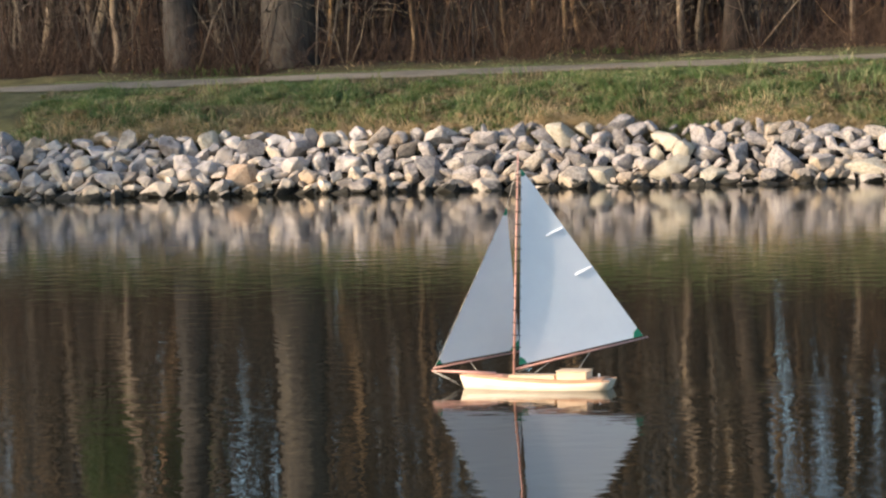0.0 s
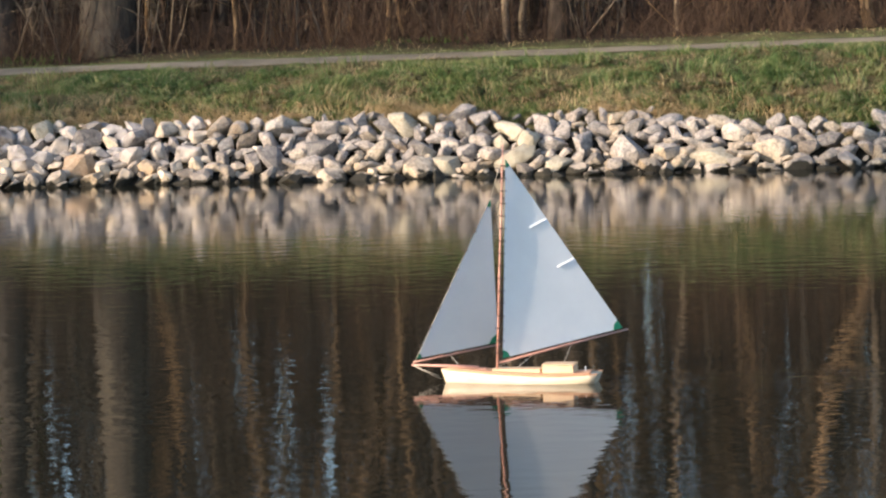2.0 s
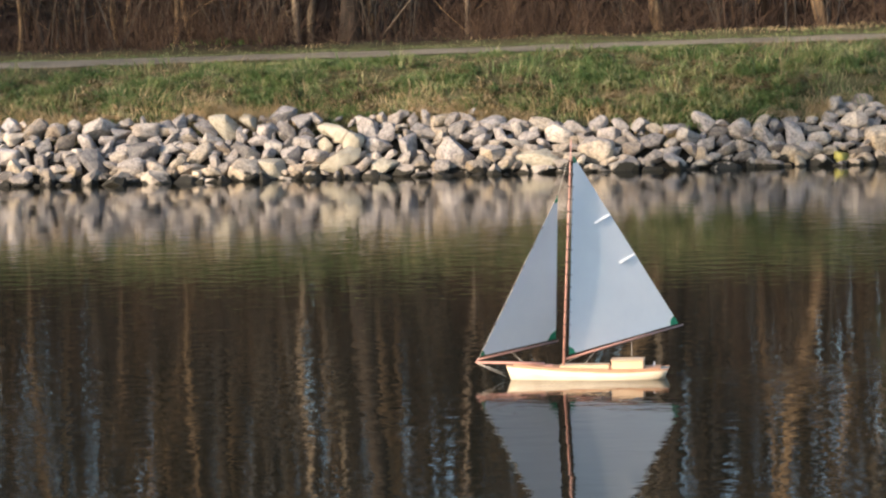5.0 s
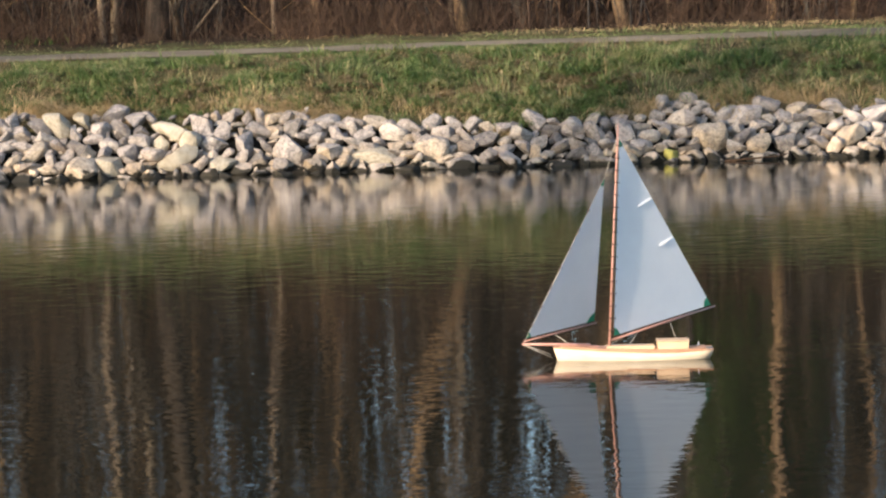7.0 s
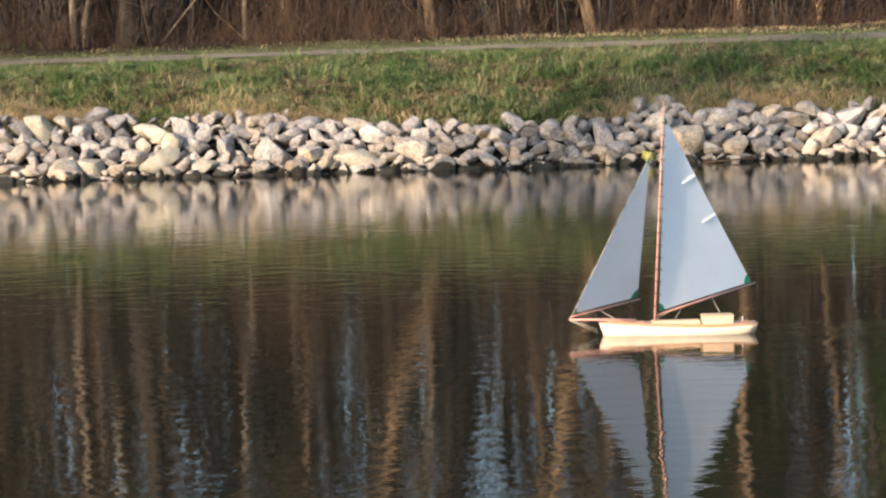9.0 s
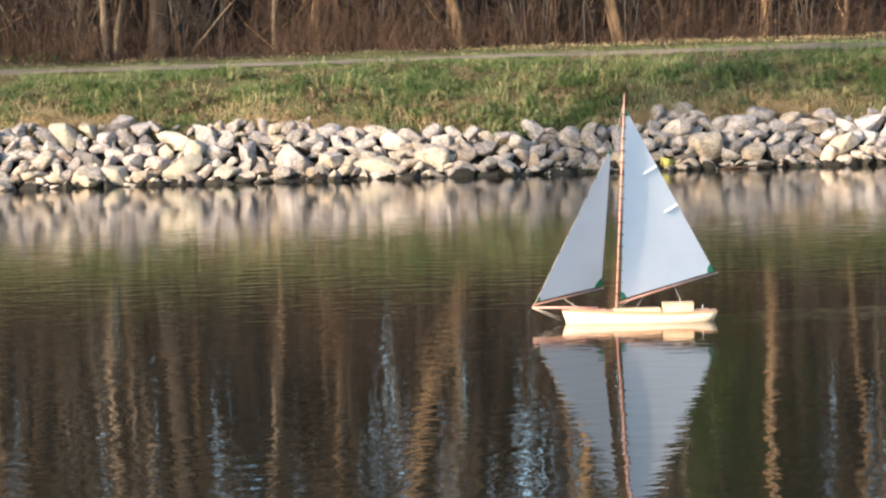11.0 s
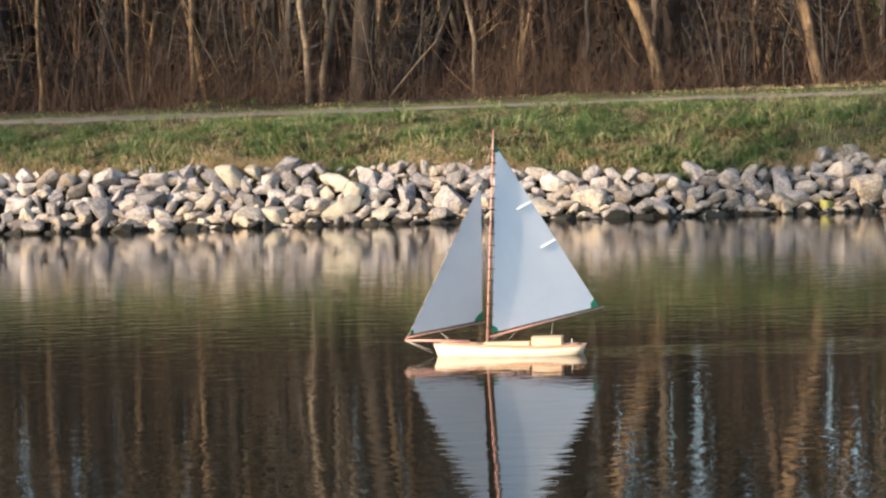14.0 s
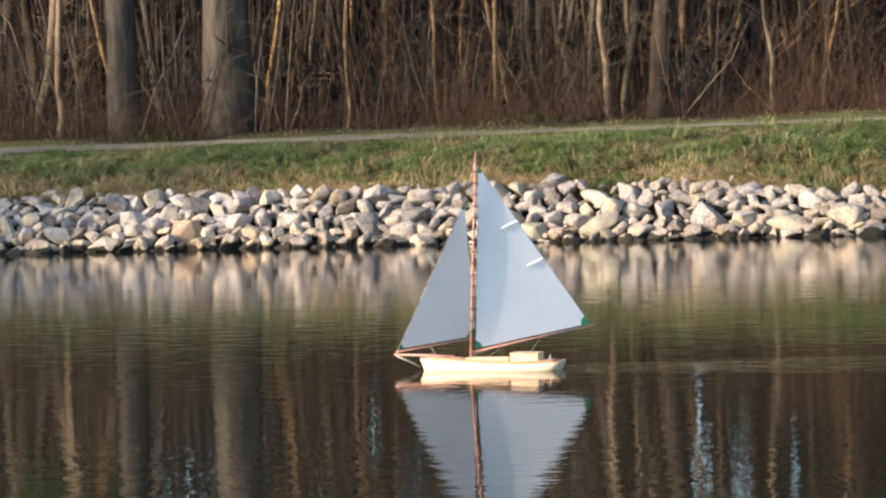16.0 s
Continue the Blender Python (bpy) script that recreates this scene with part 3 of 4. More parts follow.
# the big bent boulder: a long leaning block and the arm that bends over it, one mesh
bm = bmesh.new()
for me, a, z, lean, half in ((STONES[3], 0.06, 0.20, 40, (0.275, 0.16, 0.135)), (STONES[9], 0.05, 0.49, -24, (0.235, 0.14, 0.100)), (STONES[5], 0.21, 0.37, 60, (0.15, 0.15, 0.115))):
    old = set(bm.verts)
    bm.from_mesh(me)
    bmesh.ops.transform(bm, matrix=pose(ORIGIN + a, 0.18 + 0.70 * z, z) @ pose(0, 0, 0, 0, -lean, 0) @ Matrix.Diagonal((*half, 1)), verts=[v for v in bm.verts if v not in old])
part("stone", bm, STONE_CREAM, revetment)

# the pile: large stones first, then smaller ones into the room that is left
fill_v, fill_f = [], []


def heap(me, m):
    n = len(fill_v)
    fill_v.extend(m @ u.co for u in me.vertices)
    fill_f.extend(tuple(n + i for i in p.vertices) for p in me.polygons)


singles = 0
for tries, lo, hi, gap in ((420, 0.150, 0.195, 0.95), (6000, 0.110, 0.145, 0.76), (12000, 0.075, 0.11, 0.70), (6000, 0.045, 0.072, 0.76)):
    for _ in range(tries):
        x, z = rng.uniform(-10.3, 12.0), rng.uniform(-0.06, 0.70)
        a = rng.uniform(lo, hi)
        b = a * rng.uniform(0.42, 0.68)
        high = stones_high(x) + 0.07 * noise.noise(Vector((2.4 * x, 0, 9.0)))
        y = slope_y(max(z, 0)) + (1.5 * z if z < 0 else 0) + rng.uniform(-0.05, 0.05)
        if z + 0.4 * b > high or y > stones_top(x) + 0.10 or not free(x, z, a, b, gap):
            continue
        taken[math.floor(x)].append((x, z, a, b))
        tilt = rng.gauss(-12, 26) if rng.random() < 0.7 else rng.uniform(-80, 80)
        m = pose(x, y, z + 0.02) @ pose(0, 0, 0, rng.gauss(0, 14), tilt, rng.gauss(0, 22)) @ Matrix.Diagonal((a * 1.16, a * rng.uniform(0.8, 1.1), b * 1.20, 1))
        me = STONES[rng.randrange(26)]
        if -4.6 < x < 6.6 and lo > 0.07 and z > 0.03 and singles < 285:
            put_stone(me, m)
            singles += 1
        else:
            heap(me, m)
# small rubble in the gaps and at the water's edge
for _ in range(420):
    x, z = rng.uniform(-10, 12), rng.uniform(-0.04, 0.50)
    r = rng.uniform(0.025, 0.055)
    heap(STONES[rng.randrange(26)], pose(x, slope_y(max(z, 0)) + 0.05, z) @ pose(0, 0, 0, rng.uniform(0, 360), rng.uniform(0, 360), 0) @ Matrix.Diagonal((r * 1.4, r, r * 0.9, 1)))
tagged(from_arrays("stone_rubble", fill_v, fill_f, STONE, revetment), kind="stuff")


# ---------------------------------------------------------------- the wood
def tree(rng, height, radius, mat, lean=0.0, limbs=14, twigs=5, first=0.35, forked=False, low=6):
    """A leafless tree: crooked tapered trunk, now and then forked near the ground, limbs and a crown of bare twigs."""
    top = empty("tree")
    crook = 0.030 if radius < 0.1 else 0.014

    def stem(x, y, z, h, r, slant):
        pts, rad = [], []
        wx, wy, a = 0.0, 0.0, rng.uniform(0, 6.28)
        for i in range(12):
            f = (i / 11) ** 1.7
            if i > 1:
                wx, wy = wx + rng.gauss(0, crook) * (1 + 4 * f), wy + rng.gauss(0, crook) * (1 + 4 * f)
            pts.append(Vector((x + slant * h * f + 0.012 * h * math.sin(2.7 * f + a) * f + wx, y + 0.03 * h * math.sin(2 * f + 2 * a) * f + wy, z + h * f)))
            rad.append(r * (1.0 - 0.86 * f) * (1.4 if i == 0 else 1.1 if i == 1 else rng.uniform(0.93, 1.07)))
        v, q = [], []
        tube(v, q, pts, rad, 9)
        from_arrays("trunk", v, q, mat, top, True)
        return pts, rad

    stems = [stem(0, 0, -0.15, height, radius, lean)]
    if forked:
        p = stems[0][0][rng.randrange(1, 4)]
        stems.append(stem(p.x, p.y, p.z, height * 0.85, radius * rng.uniform(0.55, 0.8), lean + rng.choice((-1, 1)) * rng.uniform(0.08, 0.26)))
    lv, lf, tv, tf = [], [], [], []
    for n in range(limbs + low):
        pts, rad = stems[n % len(stems)]
        if n < limbs:
            i = next(k for k in range(12) if (k / 11) ** 1.7 >= rng.uniform(first, 0.95))
            ln = height * rng.uniform(0.10, 0.24) * (1.15 - 0.5 * i / 11)
            thick, rise = rng.uniform(0.3, 0.55), rng.uniform(0.5, 1.6)
        else:
            i, ln, thick, rise = rng.randrange(2, 7), rng.uniform(0.3, 1.1), rng.uniform(0.10, 0.22), rng.uniform(-0.1, 1.3)
        p, r = pts[i].lerp(pts[max(i - 1, 0)], rng.random()), max(rad[i] * thick, 0.004)
        w = rng.uniform(0, 6.28)
        d = Vector((math.cos(w), math.sin(w), rise)).normalized()
        q = [p, p + d * ln * 0.5 + Vector((0, 0, 0.05 * ln)), p + d * ln + Vector((0, 0, 0.25 * ln))]
        tube(lv, lf, q, [r, r * 0.6, r * 0.2], 5, False)
        for _ in range(twigs if n < limbs else 2):
            g = rng.uniform(0.25, 1.0)
            s = q[0].lerp(q[2], g)
            e = (d + Vector((rng.uniform(-1, 1), rng.uniform(-1, 1), rng.uniform(-0.2, 1.0)))).normalized() * ln * rng.uniform(0.3, 0.6)
            tube(tv, tf, [s, s + e * 0.5 + Vector((0, 0, 0.02)), s + e], [r * 0.3 + 0.003, r * 0.2 + 0.002, 0.002], 3, False)
    n = len(lv)
    from_arrays("crown", lv + tv, lf + [tuple(n + i for i in q) for q in tf], mat if mat is not BARK_PALE else BARK_TAN, top)
    return top


WOODS = "trees of the wood"
rng = random.Random(23)
# trunks at the wood's edge: x, y, radius, lean, bark
Trunk = namedtuple("Trunk", "x y r lean bark")
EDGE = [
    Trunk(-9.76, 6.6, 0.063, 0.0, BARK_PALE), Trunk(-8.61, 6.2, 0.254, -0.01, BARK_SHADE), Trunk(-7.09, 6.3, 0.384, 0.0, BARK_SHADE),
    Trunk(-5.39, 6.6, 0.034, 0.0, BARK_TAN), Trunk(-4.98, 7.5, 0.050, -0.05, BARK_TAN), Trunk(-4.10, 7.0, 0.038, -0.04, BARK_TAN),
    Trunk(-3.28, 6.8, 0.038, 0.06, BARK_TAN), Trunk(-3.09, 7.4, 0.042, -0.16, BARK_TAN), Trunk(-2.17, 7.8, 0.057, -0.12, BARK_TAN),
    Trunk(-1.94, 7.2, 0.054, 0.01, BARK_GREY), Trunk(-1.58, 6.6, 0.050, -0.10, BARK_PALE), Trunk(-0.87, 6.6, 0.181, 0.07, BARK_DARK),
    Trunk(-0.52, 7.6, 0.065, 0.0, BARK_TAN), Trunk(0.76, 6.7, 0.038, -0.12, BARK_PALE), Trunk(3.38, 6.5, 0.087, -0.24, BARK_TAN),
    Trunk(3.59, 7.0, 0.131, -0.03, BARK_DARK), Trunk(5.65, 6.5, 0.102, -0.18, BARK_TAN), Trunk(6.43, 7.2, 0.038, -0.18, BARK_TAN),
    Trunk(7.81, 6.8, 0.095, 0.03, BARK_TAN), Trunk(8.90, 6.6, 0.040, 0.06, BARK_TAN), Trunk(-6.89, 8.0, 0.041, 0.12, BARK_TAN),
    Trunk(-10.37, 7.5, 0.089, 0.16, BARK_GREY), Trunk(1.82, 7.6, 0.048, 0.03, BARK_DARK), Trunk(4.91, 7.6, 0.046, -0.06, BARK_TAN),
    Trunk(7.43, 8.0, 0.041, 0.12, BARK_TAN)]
SAY = {BARK_SHADE: "leafless tree with smooth grey bark toned for shade", BARK_TAN: "leafless tree with bark coloured tan as if sunlit", BARK_GREY: "leafless tree with grey ridged bark",
       BARK_DARK: "leafless tree with bark coloured dark as if shaded", BARK_PALE: "slender leafless tree with pale patched bark"}
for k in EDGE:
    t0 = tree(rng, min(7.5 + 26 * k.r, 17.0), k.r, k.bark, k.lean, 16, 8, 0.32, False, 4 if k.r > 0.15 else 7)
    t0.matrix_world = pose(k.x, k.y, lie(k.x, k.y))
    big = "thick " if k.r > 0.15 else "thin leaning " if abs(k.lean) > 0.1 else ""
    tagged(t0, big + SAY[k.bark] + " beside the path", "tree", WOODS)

KINDS = []
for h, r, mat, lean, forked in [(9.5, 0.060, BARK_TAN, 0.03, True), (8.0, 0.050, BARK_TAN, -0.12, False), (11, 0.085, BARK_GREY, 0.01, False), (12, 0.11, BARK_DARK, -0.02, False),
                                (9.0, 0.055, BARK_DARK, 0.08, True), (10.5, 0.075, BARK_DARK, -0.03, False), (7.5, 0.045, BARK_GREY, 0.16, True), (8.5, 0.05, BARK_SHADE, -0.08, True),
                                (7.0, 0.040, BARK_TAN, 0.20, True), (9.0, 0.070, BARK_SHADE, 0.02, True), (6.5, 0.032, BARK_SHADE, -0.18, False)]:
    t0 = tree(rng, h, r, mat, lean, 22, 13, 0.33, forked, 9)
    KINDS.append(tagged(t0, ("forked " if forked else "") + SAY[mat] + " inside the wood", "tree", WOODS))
for i, t0 in enumerate(KINDS):
    x, y = -9.2 + 2.1 * i, 7.6 + (i * 1.7) % 5
    t0.matrix_world = pose(x, y, lie(x, y), 0, 0, 40 * i)
for _ in range(240):
    y = 7.2 + 18 * rng.random() ** 1.3
    x = rng.uniform(-12 - 0.3 * y, 14 + 0.3 * y)
    s = rng.uniform(0.7, 1.3)
    ob = copy_thing(KINDS[rng.randrange(len(KINDS))], Matrix.Identity(4))
    ob.matrix_basis = pose(x, y, lie(x, y), rng.gauss(0, 5), rng.gauss(0, 6), rng.uniform(0, 360)) @ Matrix.Diagonal((s, s, s, 1))


def shrub(rng, mat):
    """A clump of bent bare stems from one stool."""
    top = empty("shrub")
    for _ in range(rng.randrange(6, 10)):
        v, f = [], []
        w, h = rng.uniform(0, 6.28), rng.uniform(0.8, 2.7)
        o = h * rng.uniform(0.05, 0.55)
        c, d = math.cos(w), math.sin(w)
        b = Vector((rng.uniform(-0.35, 0.35), rng.uniform(-0.35, 0.35), 0))
        k = [Vector((rng.uniform(-1, 1), rng.uniform(-1, 1), 0)) * 0.075 * h for _ in range(3)]
        q = [b + Vector((0, 0, -0.1)), b + Vector((0.35 * o * c, 0.35 * o * d, 0.4 * h)) + k[0], b + Vector((0.8 * o * c, 0.8 * o * d, 0.78 * h)) + k[1], b + Vector((1.2 * o * c, 1.2 * o * d, h * 0.98)) + k[2]]
        r = rng.uniform(0.006, 0.019)
        tube(v, f, q, [r, r * 0.8, r * 0.5, r * 0.15], 5, False)
        for _ in range(9):
            g = rng.uniform(0.25, 1)
            p = q[1].lerp(q[3], g) if g > 0.5 else q[0].lerp(q[2], g + 0.2)
            e = Vector((c + rng.uniform(-1.5, 1.5), d + rng.uniform(-1, 1), rng.uniform(-0.3, 1.1))).normalized() * rng.uniform(0.2, 0.8)
            tube(v, f, [p, p + 0.5 * e + Vector((0, 0, 0.03)), p + e], [0.005, 0.0035, 0.0015], 3, False)
        from_arrays("stem", v, f, mat, top)
    return top


SHRUBS = [shrub(rng, m) for m in (BARK_SHADE, LITTER_STEM, BARK_GREY, LITTER_STEM, BARK_SHADE, LITTER_STEM)]
for i, t0 in enumerate(SHRUBS):
    x, y = -8 + 3.1 * i, 6.6
    t0.matrix_world = pose(x, y, lie(x, y))
    tagged(t0, "leafless brown shrub with many bent stems", "shrub", "shrubs along the wood")
for _ in range(128):
    x, y = rng.uniform(-12.5, 14.5), 6.2 + 5 * rng.random() ** 1.5
    s = rng.uniform(0.6, 1.25)
    ob = copy_thing(SHRUBS[rng.randrange(6)], Matrix.Identity(4))
    ob.matrix_basis = pose(x, y, lie(x, y), 0, 0, rng.uniform(0, 360)) @ Matrix.Diagonal((s, s, s, 1))


def ivy_tree(rng, x, y, low=2.3):
    """A tall trunk wrapped in ivy above head height."""
    top = tree(rng, 12, 0.085, BARK_DARK, 0.01, 10, 4, 0.6)
    v, f = [], []
    for _ in range(9000):
        z = low + (9.3 - low) * rng.random()
        w, r = rng.uniform(0, 6.28), 0.09 + 0.72 * rng.random() * (1 - 0.5 * (z - low) / 7) * (0.6 + 0.8 * noise.noise(Vector((0, z, x))) ** 2)
        p = Vector((0.012 * z + r * math.cos(w), r * math.sin(w), z))
        a = Vector((rng.gauss(0, 1), rng.gauss(0, 1), rng.gauss(0, 0.6))).normalized() * rng.uniform(0.03, 0.06)
        b = a.cross(Vector((rng.gauss(0, 1), rng.gauss(0, 1), rng.gauss(0, 1)))).normalized() * rng.uniform(0.025, 0.05)
        n = len(v)
        v += [p - a, p + b, p + a, p - b]
        f.append((n, n + 1, n + 2, n + 3))
    from_arrays("ivy", v, f, IVY, top)
    top.matrix_world = pose(x, y, lie(x, y))
    return tagged(top, "tall dark tree wrapped in green ivy above", "tree", WOODS)


for x, y, low in ((7.00, 7.6, 0.9), (7.55, 7.9, 0.8), (8.6, 9.0, 1.6), (-10.45, 7.9, 2.3), (-9.45, 8.4, 2.3), (10.6, 9.0, 1.6)):
    ivy_tree(rng, x, y, low)


def stem_stuff(name, rng, count, xr, yr, hr, rr, mat, label, lean=0.25, power=1.0, open_from=9.0):
    v, f = [], []
    for _ in range(count):
        x, y = rng.uniform(*xr), yr[0] + (yr[1] - yr[0]) * rng.random() ** power
        if noise.noise(Vector((0.55 * x, 0.04 * y, 63.0))) > open_from and rng.random() < 0.85:
            continue
        z = lie(x, y) - 0.05
        clump = 0.55 + 0.9 * max(0, 0.5 + noise.noise(Vector((0.9 * x, 0.9 * y, 7))))
        h, r = rng.uniform(*hr) * clump, rng.uniform(*rr)
        a, b = rng.gauss(0, lean) * h, rng.gauss(0, lean) * h
        c, d = rng.gauss(0, lean) * h * 0.5, rng.gauss(0, lean) * h * 0.5
        tube(v, f, [(x, y, z), (x + 0.35 * a + c, y + 0.35 * b + d, z + 0.5 * h), (x + a, y + b, z + h * rng.uniform(0.7, 1.0))], [r, r * 0.7, r * 0.2], 3, False)
    return tagged(from_arrays(name, v, f, mat), label, "brush", kind="stuff")


stem_stuff("brush", rng, 2600, (-12, 14), (5.9, 9.5), (0.4, 2.3), (0.0025, 0.007), LITTER_STEM, "brown leafless brush along the wood's edge", 0.42, 1.0, 0.22)
stem_stuff("low_twigs", rng, 5600, (-12, 14), (5.35, 8.5), (0.15, 0.7), (0.002, 0.005), LITTER_STEM, "low tangle of dead brown stems", 0.7)
stem_stuff("thicket", rng, 2200, (-12, 3.5), (5.0, 6.2), (0.2, 1.35), (0.002, 0.0045), LITTER_STEM, "russet dead stems before the first trunks", 0.42, 1.0, 0.10)
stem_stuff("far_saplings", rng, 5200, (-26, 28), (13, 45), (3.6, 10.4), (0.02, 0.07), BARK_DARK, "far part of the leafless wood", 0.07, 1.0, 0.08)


# unseen tall bare trees added on the near shore, to cast shadows across the water onto the far bank
NEAR = "tall trees on the near shore"
shade = tree(random.Random(77), 26, 0.30, BARK_DARK, 0.0, 110, 14, 0.4)
tagged(shade, "unseen tall leafless tree with dark bark, added on the near shore for shade", "tree", NEAR)
shade.matrix_world = pose(-64.5, -37.5, lie(-64.5, -37.5), 0, 0, 20)
for x, y, w, h in ((-68.5, -39.0, 0.9, 1.05), (-76.0, -37.0, 1.0, 0.95), (-47.4, -37.0, 0.33, 1.0), (-50.1, -39.0, 0.30, 1.06), (-45.8, -37.6, 0.22, 0.97), (-62.6, -38.5, 0.6, 0.98), (-60.9, -38.0, 0.4, 1.02)):
    ob = copy_thing(shade, Matrix.Identity(4))
    ob.matrix_basis = pose(x, y, lie(x, y), 0, 0, 50 * x) @ Matrix.Diagonal((w, w, h, 1))


def branch(points, radius, mat, label):
    v, f = [], []
    tube(v, f, points, [radius, radius * 0.9, radius * 0.7, radius * 0.3][:len(points)], 6)
    return tagged(from_arrays("branch", v, f, mat, None, True), label, "branch")


branch([(-0.45, 6.25, 1.50), (-0.05, 6.35, 1.98), (0.20, 6.4, 2.25), (0.42, 6.5, 2.75)], 0.017, BARK_PALE, "pale broken branch leaning in the brush")
branch([(-8.35, 6.0, 1.40), (-8.12, 6.0, 2.05), (-7.85, 6.05, 2.55), (-7.60, 6.1, 3.2)], 0.02, BARK_GREY, "grey broken branch leaning beside a thick trunk")
branch([(ORIGIN + 6.5, -0.06, 0.005), (ORIGIN + 6.85, -0.10, 0.03), (ORIGIN + 7.15, -0.04, 0.045), (ORIGIN + 7.4, 0.06, 0.08)], 0.013, LITTER_STEM, "dead stick lying at the water's edge")
for dx, y, h in ((-0.36, 1.35, 0.42), (0.9, 1.5, 0.25), (2.6, 1.3, 0.30), (-3.1, 1.4, 0.28), (5.4, 1.6, 0.3), (4.1, 1.5, 0.24)):
    x = ORIGIN + dx
    z = lie(x, y)
    v, f = [], []
    tube(v, f, [(x, y, z - 0.03), (x + 0.01, y - 0.01, z + 0.6 * h), (x - 0.01, y - 0.02, z + h)], [0.005, 0.004, 0.006], 5)
    tagged(from_arrays("dead_stalk", v, f, STRAW, None, True), "dry upright weed stalk in the grass", "plant", "dry stalks")


# ---------------------------------------------------------------- the model yacht
def loft(sections, close_top=True):
    """A bmesh through rings of points."""
    bm = bmesh.new()
    rings = [[bm.verts.new(p) for p in ring] for ring in sections]
    for a, b in zip(rings, rings[1:]):
        for i in range(len(a) - 1):
            bm.faces.new((a[i], a[i + 1], b[i + 1], b[i]))
    bm.faces.new(rings[0][::-1])
    bm.faces.new(rings[-1])
    if close_top:
        for a, b in zip(rings, rings[1:]):
            bm.faces.new((a[-1], a[0], b[0], b[-1]))
    bmesh.ops.recalc_face_normals(bm, faces=bm.faces)
    return bm


def box_bm(x0, x1, y0, y1, z0, z1, bevel=0.004):
    bm = bmesh.new()
    bmesh.ops.create_cube(bm, size=1.0, matrix=Matrix.Translation(((x0 + x1) / 2, (y0 + y1) / 2, (z0 + z1) / 2)) @ Matrix.Diagonal((x1 - x0, y1 - y0, z1 - z0, 1)))
    bmesh.ops.bevel(bm, geom=bm.edges[:], offset=bevel, segments=2, affect="EDGES")
    return bm


def sheer(s):
    return 0.056 + 0.034 * (1 - s) ** 2 * 1.0 + 0.014 * max(0, s - 0.6) ** 2 / 0.16


def sail_bm(tack, head, clew, belly, nu=10, nv=16, thick=0.0012):
    """A triangular sail from luff to leech, with a slight belly to leeward."""
    bm = bmesh.new()
    T, Hd, C = Vector(tack), Vector(head), Vector(clew)
    sides = []
    for side in (-1, 1):
        grid = []
        for j in range(nv + 1):
            v = j / nv
            a, b = T.lerp(Hd, v), C.lerp(Hd, v)
            row = []
            for i in range(nu + 1):
                u = i / nu
                p = a.lerp(b, u)
                p.y += belly * math.sin(math.pi * u) * (math.sin(math.pi * min(1, v * 0.9 + 0.1)) * 0.8 + 0.2) * (1 - v) ** 0.5 + side * thick
                row.append(bm.verts.new(p))
            grid.append(row)
        sides.append(grid)
        for j in range(nv):
            for i in range(nu):
                q = (grid[j][i], grid[j][i + 1], grid[j + 1][i + 1], grid[j + 1][i])
                bm.faces.new(q if side < 0 else q[::-1])
    a, b = sides
    rim = [(0, i) for i in range(nu + 1)] + [(j, nu) for j in range(1, nv + 1)] + [(nv, i) for i in range(nu - 1, -1, -1)] + [(j, 0) for j in range(nv - 1, 0, -1)]
    for (j, i), (j2, i2) in zip(rim, rim[1:] + rim[:1]):
        bm.faces.new((a[j][i], b[j][i], b[j2][i2], a[j2][i2]))
    bmesh.ops.remove_doubles(bm, verts=bm.verts, dist=1e-6)
    return bm


def patch_bm(corner, p, q, off):
    """A small corner patch lying on both faces of a sail."""
    bm = bmesh.new()
    for side in (-1, 1):
        d = Vector((0, side * off, 0))
        vs = [bm.verts.new(Vector(c) + d) for c in (corner, p, ((Vector(p) + Vector(q)) / 2).lerp(Vector(corner), -0.22), q)]
        bm.faces.new(vs if side < 0 else vs[::-1])
    e = bm.verts[:]
    for i in range(4):
        n = (i + 1) % 4
        bm.faces.new((e[i], e[4 + i], e[4 + n], e[n]))
    return bm


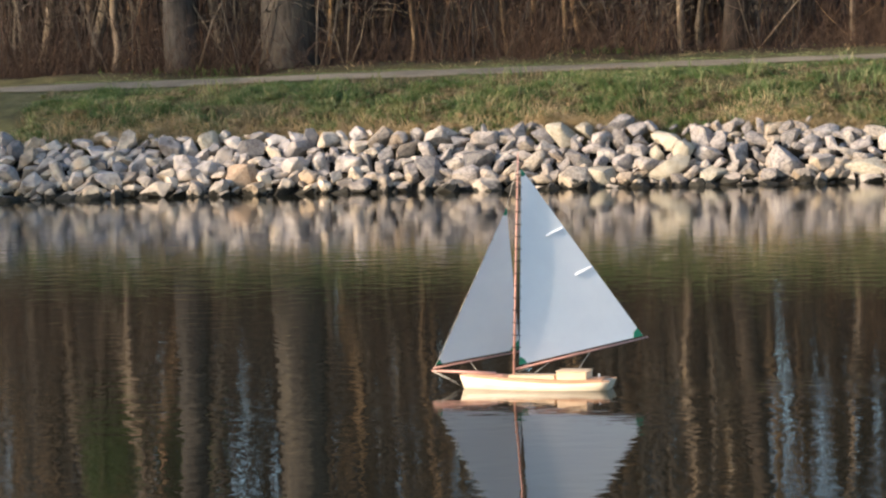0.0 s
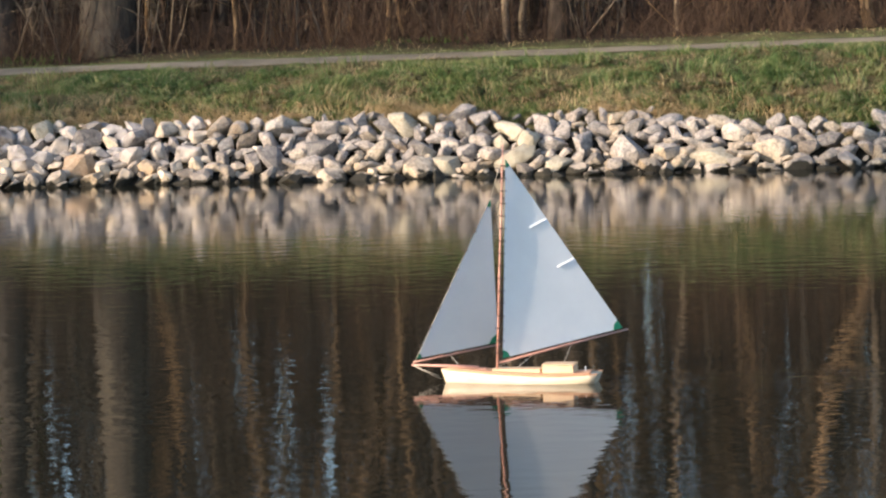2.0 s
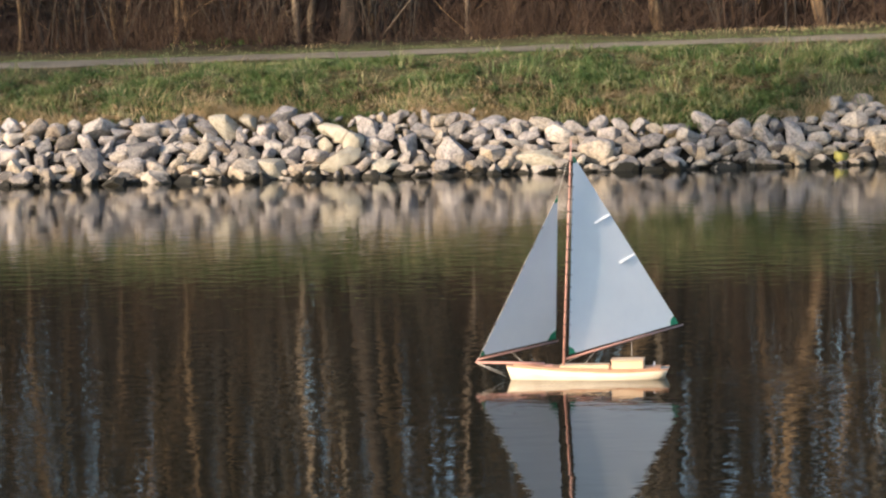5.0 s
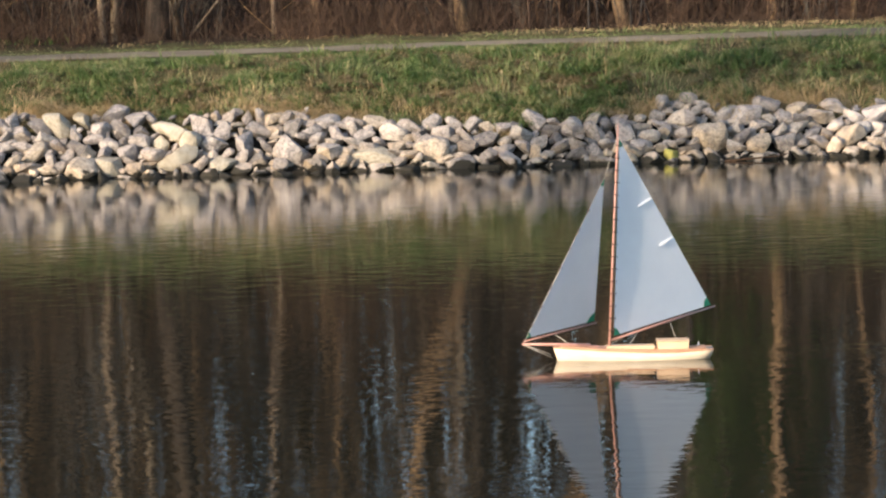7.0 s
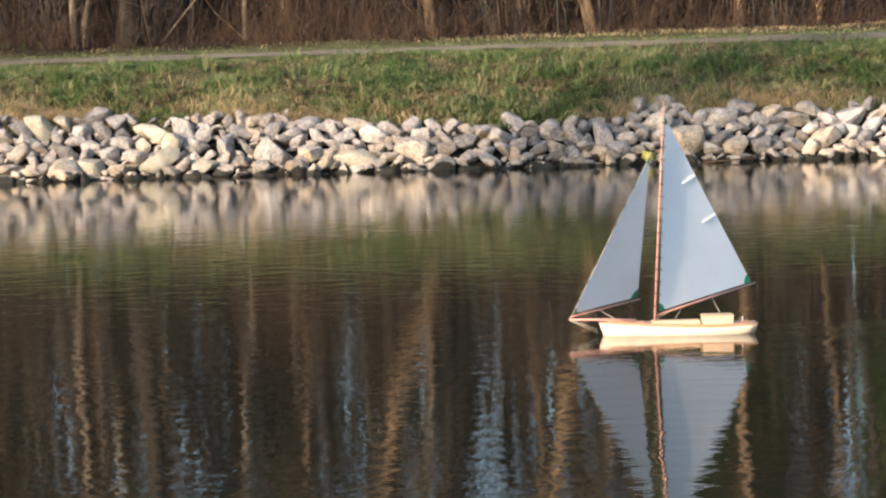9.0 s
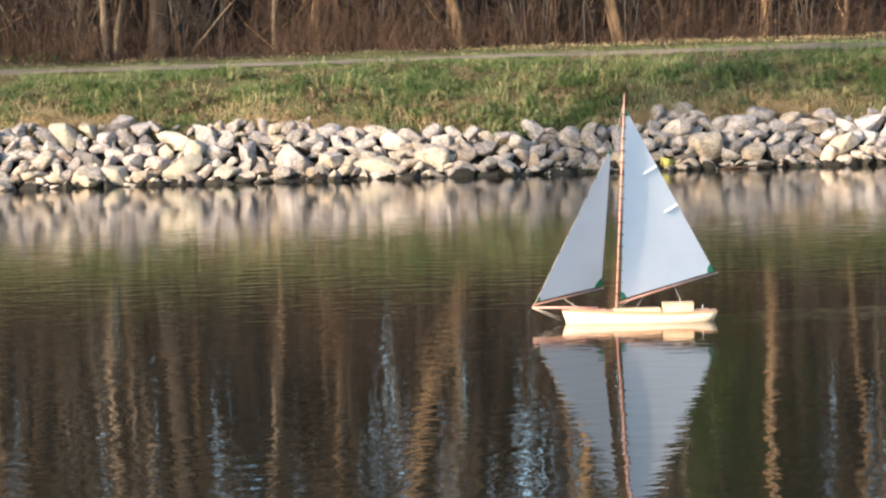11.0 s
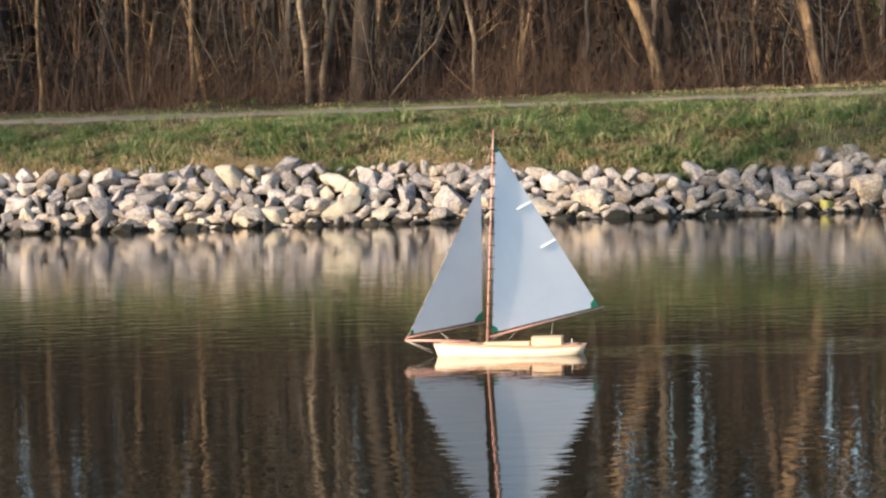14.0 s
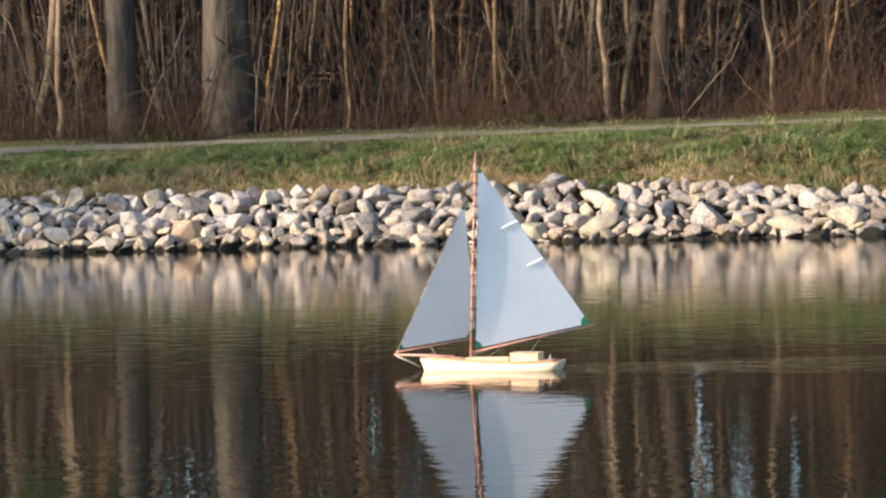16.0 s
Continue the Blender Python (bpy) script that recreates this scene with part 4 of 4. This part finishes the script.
def yacht():
    """Local axes: x towards the stern from the mast, z up from the waterline."""
    top = empty("model_sailboat")
    # hull
    BOW, STERN, BEAM = -0.302, 0.600, 0.108
    sec = []
    for i in range(21):
        s = i / 20
        half = BEAM * (math.sin(math.pi * min(1, 0.04 + 0.72 * s)) ** 0.75) * (1 if s < 0.9 else 1 - 0.8 * (s - 0.9))
        zt = sheer(s)
        zb = -0.045 * math.sin(math.pi * min(1.0, 0.10 + 0.86 * s)) ** 0.8 + 0.012 * max(0, s - 0.75) / 0.25
        ring = []
        for k in range(13):
            w = math.pi * k / 12
            y = -half * math.copysign(abs(math.cos(w)) ** 0.55, math.cos(w))
            z = zt + (zb - zt) * math.sin(w) ** 0.8
            rake = 0.03 * (z / 0.09) * max(0, 1 - 5 * s) * -1 + 0.028 * (z / 0.07 - 0.5) * max(0, s - 0.8) / 0.2
            ring.append((BOW + (STERN - BOW) * s + rake, y, z))
        sec.append(ring)
    hull = part("hull", loft(sec), HULL, top, "pale varnished planked wood")
    hull.data.polygons.foreach_set("use_smooth", [len(p.vertices) == 4 for p in hull.data.polygons])
    part("rail", loft([[(r[0][0], r[0][1] * f, r[0][2] + q) for f, q in ((1.02, -0.004), (1.02, 0.004), (0.94, 0.004), (0.94, -0.004))] for r in sec]), DECK, top, "thin reddish gunwale")
    part("rail", loft([[(r[0][0], -r[0][1] * f, r[0][2] + q) for f, q in ((1.02, -0.004), (1.02, 0.004), (0.94, 0.004), (0.94, -0.004))] for r in sec]), DECK, top, "thin reddish gunwale")
    # deck, slightly inside and above the sheer
    dk = bmesh.new()
    rows_ = []
    for i in range(20):
        s = 0.015 + i / 20
        r = sec[min(int(s * 20), 20)]
        half = abs(r[0][1]) * 0.97
        x, z = BOW + (STERN - BOW) * s, sheer(s) + 0.004
        rows_.append([dk.verts.new((x, -half, z)), dk.verts.new((x, 0, z + 0.006)), dk.verts.new((x, half, z))])
    for a, b in zip(rows_, rows_[1:]):
        for k in range(2):
            dk.faces.new((a[k], b[k], b[k + 1], a[k + 1]))
    ext = bmesh.ops.extrude_face_region(dk, geom=dk.faces[:])
    for g in ext["geom"]:
        if isinstance(g, bmesh.types.BMVert):
            g.co.z += 0.006
    bmesh.ops.recalc_face_normals(dk, faces=dk.faces)
    part("deck", dk, DECK, top, "reddish varnished wood")
    # houses on deck
    part("cabin_trunk", box_bm(-0.02, 0.27, -0.052, 0.052, 0.055, 0.094), CABIN, top)
    cab = part("cabin", box_bm(0.285, 0.470, -0.062, 0.062, 0.055, 0.118), CABIN, top, "light plywood cabin box")
    part("cabin_roof", box_bm(0.281, 0.474, -0.066, 0.066, 0.118, 0.124, 0.002), CABIN, cab)
    part("hatch", box_bm(-0.115, -0.06, -0.03, 0.03, 0.065, 0.094), SPAR, top, "small brown wooden block")
    part("cockpit_coaming", box_bm(0.48, 0.565, -0.05, 0.05, 0.05, 0.070), DECK, top)
    tube_part("rudder_post", [(0.525, 0, 0.05), (0.530, 0, 0.105)], [0.004, 0.003], BATTEN, top)
    # spars
    mast_top = Vector((0.074, 0, 1.41))
    mast_base = Vector((0.0, 0, 0.055))
    tube_part("mast", [mast_base, mast_base.lerp(mast_top, 0.5), mast_base.lerp(mast_top, 0.9), mast_top], [0.0076, 0.0073, 0.0055, 0.003], SPAR, top, 10, "reddish varnished wooden mast")
    tube_part("bowsprit", [(-0.11, 0, 0.098), (-0.30, 0, 0.106), (-0.515, 0, 0.112)], [0.010, 0.009, 0.006], SPAR, top, 8)
    swing, jib_swing, short = math.tan(radians(38.8)), math.tan(radians(37.5)), 0.91      # booms let out to the far side
    def out(x, z, pivot=0.0):
        return (pivot + (x - pivot) * short, (x - pivot) * short * (swing if pivot > -0.5 else jib_swing), z)
    tube_part("main_boom", [out(0.012, 0.125), out(0.37, 0.19), out(0.745, 0.258)], [0.0065, 0.007, 0.005], SPAR, top)
    tube_part("jib_boom", [out(-0.505, 0.128, -0.505), out(-0.26, 0.160, -0.505), out(-0.012, 0.192, -0.505)], [0.005, 0.006, 0.0045], SPAR, top)
    # sails
    mt, mh, mc = out(0.034, 0.148), out(0.084, 1.315, 0.05), out(0.715, 0.268)
    main = part("mainsail", sail_bm(mt, mh, mc, 0.009, 16, 28), SAIL, top, "off-white cloth mainsail, drawn smooth")
    jt, jh, jc = out(-0.492, 0.146, -0.505), (-0.012, 0.01, 1.085), out(-0.026, 0.205, -0.505)
    jib = part("jib", sail_bm(jt, jh, jc, 0.014, 14, 26), SAIL, top, "off-white cloth jib, drawn smooth")
    # green corner patches
    def toward(a, b, d):
        a, b = Vector(a), Vector(b)
        return a + (b - a).normalized() * d
    for sail, a, b, c, d in ((main, mt, mh, mc, 0.05), (main, mh, mt, mc, 0.045), (main, mc, mt, mh, 0.06), (jib, jt, jh, jc, 0.04), (jib, jh, jt, jc, 0.045), (jib, jc, jt, jh, 0.06)):
        part("corner_patch", patch_bm(a, toward(a, b, d), toward(a, c, d), 0.004), TAPE, sail, "green cloth patch")
    # battens on the leech
    for v in (0.42, 0.655):
        p = Vector(mc).lerp(Vector(mh), v)
        q = p + Vector((-0.085, -0.085 * swing, -0.045))
        bb = bmesh.new()
        n = Vector((0, 0.004, 0))
        up = Vector((-0.003, 0, 0.0055))
        vs = [bb.verts.new(w) for w in (p - n - up, q - n - up, q - n + up, p - n + up, p + n - up, q + n - up, q + n + up, p + n + up)]
        for f in ((0, 1, 2, 3), (7, 6, 5, 4), (0, 4, 5, 1), (1, 5, 6, 2), (2, 6, 7, 3), (3, 7, 4, 0)):
            bb.faces.new([vs[k] for k in f])
        part("batten", bb, BATTEN, main, "white sail batten")
    # mast lacing and jib hanks
    for i in range(16):
        v = 0.03 + 0.94 * i / 15
        p = Vector(mt).lerp(Vector(mh), v)
        m0 = mast_base.lerp(mast_top, (p.z - 0.055) / 1.355)
        tube_part("sail_lacing", [m0 + Vector((-0.010, -0.006, 0.004)), m0 + Vector((0.0, -0.0115, 0.0)), p + Vector((0.006, -0.003, -0.004))], [0.0036, 0.0036, 0.0036], DARKLINE, main, 5)
    for i in range(7):
        p = Vector(jt).lerp(Vector(jh), 0.08 + 0.12 * i)
        tube_part("jib_hank", [p + Vector((-0.008, -0.004, -0.005)), p + Vector((0.005, -0.004, 0.005))], [0.0065, 0.0065], DARKLINE, jib, 6)
    # rigging
    for name, a, b in (("forestay", (-0.505, 0.004, 0.115), (jh[0], jh[1] + 0.004, jh[2])), ("jib_halyard", (0.066, -0.004, 1.33), jh),
                       ("bobstay", (-0.512, 0.004, 0.108), (-0.338, 0.0, 0.028)), ("bobstay", (-0.50, -0.012, 0.110), (-0.345, -0.035, 0.05)),
                       ("main_sheet", out(0.42, 0.195), (0.40, 0.0, 0.122)), ("main_sheet", out(0.20, 0.155), (0.12, 0.0, 0.094)),
                       ("jib_sheet", out(-0.30, 0.152, -0.505), (-0.22, 0.0, 0.098)), ("vang", (0.004, 0, 0.10), out(0.13, 0.145))):
        tube_part(name, [a, b], [0.0016, 0.0016], LINE, top, 5)
    return top


boat = yacht()
boat.matrix_world = pose(0.55, -18.0, -0.012, 0, 0, -8) @ Matrix.Scale(0.98, 4)
tagged(boat, "wooden model sailing yacht with white sails floating on the pond", "model boat")
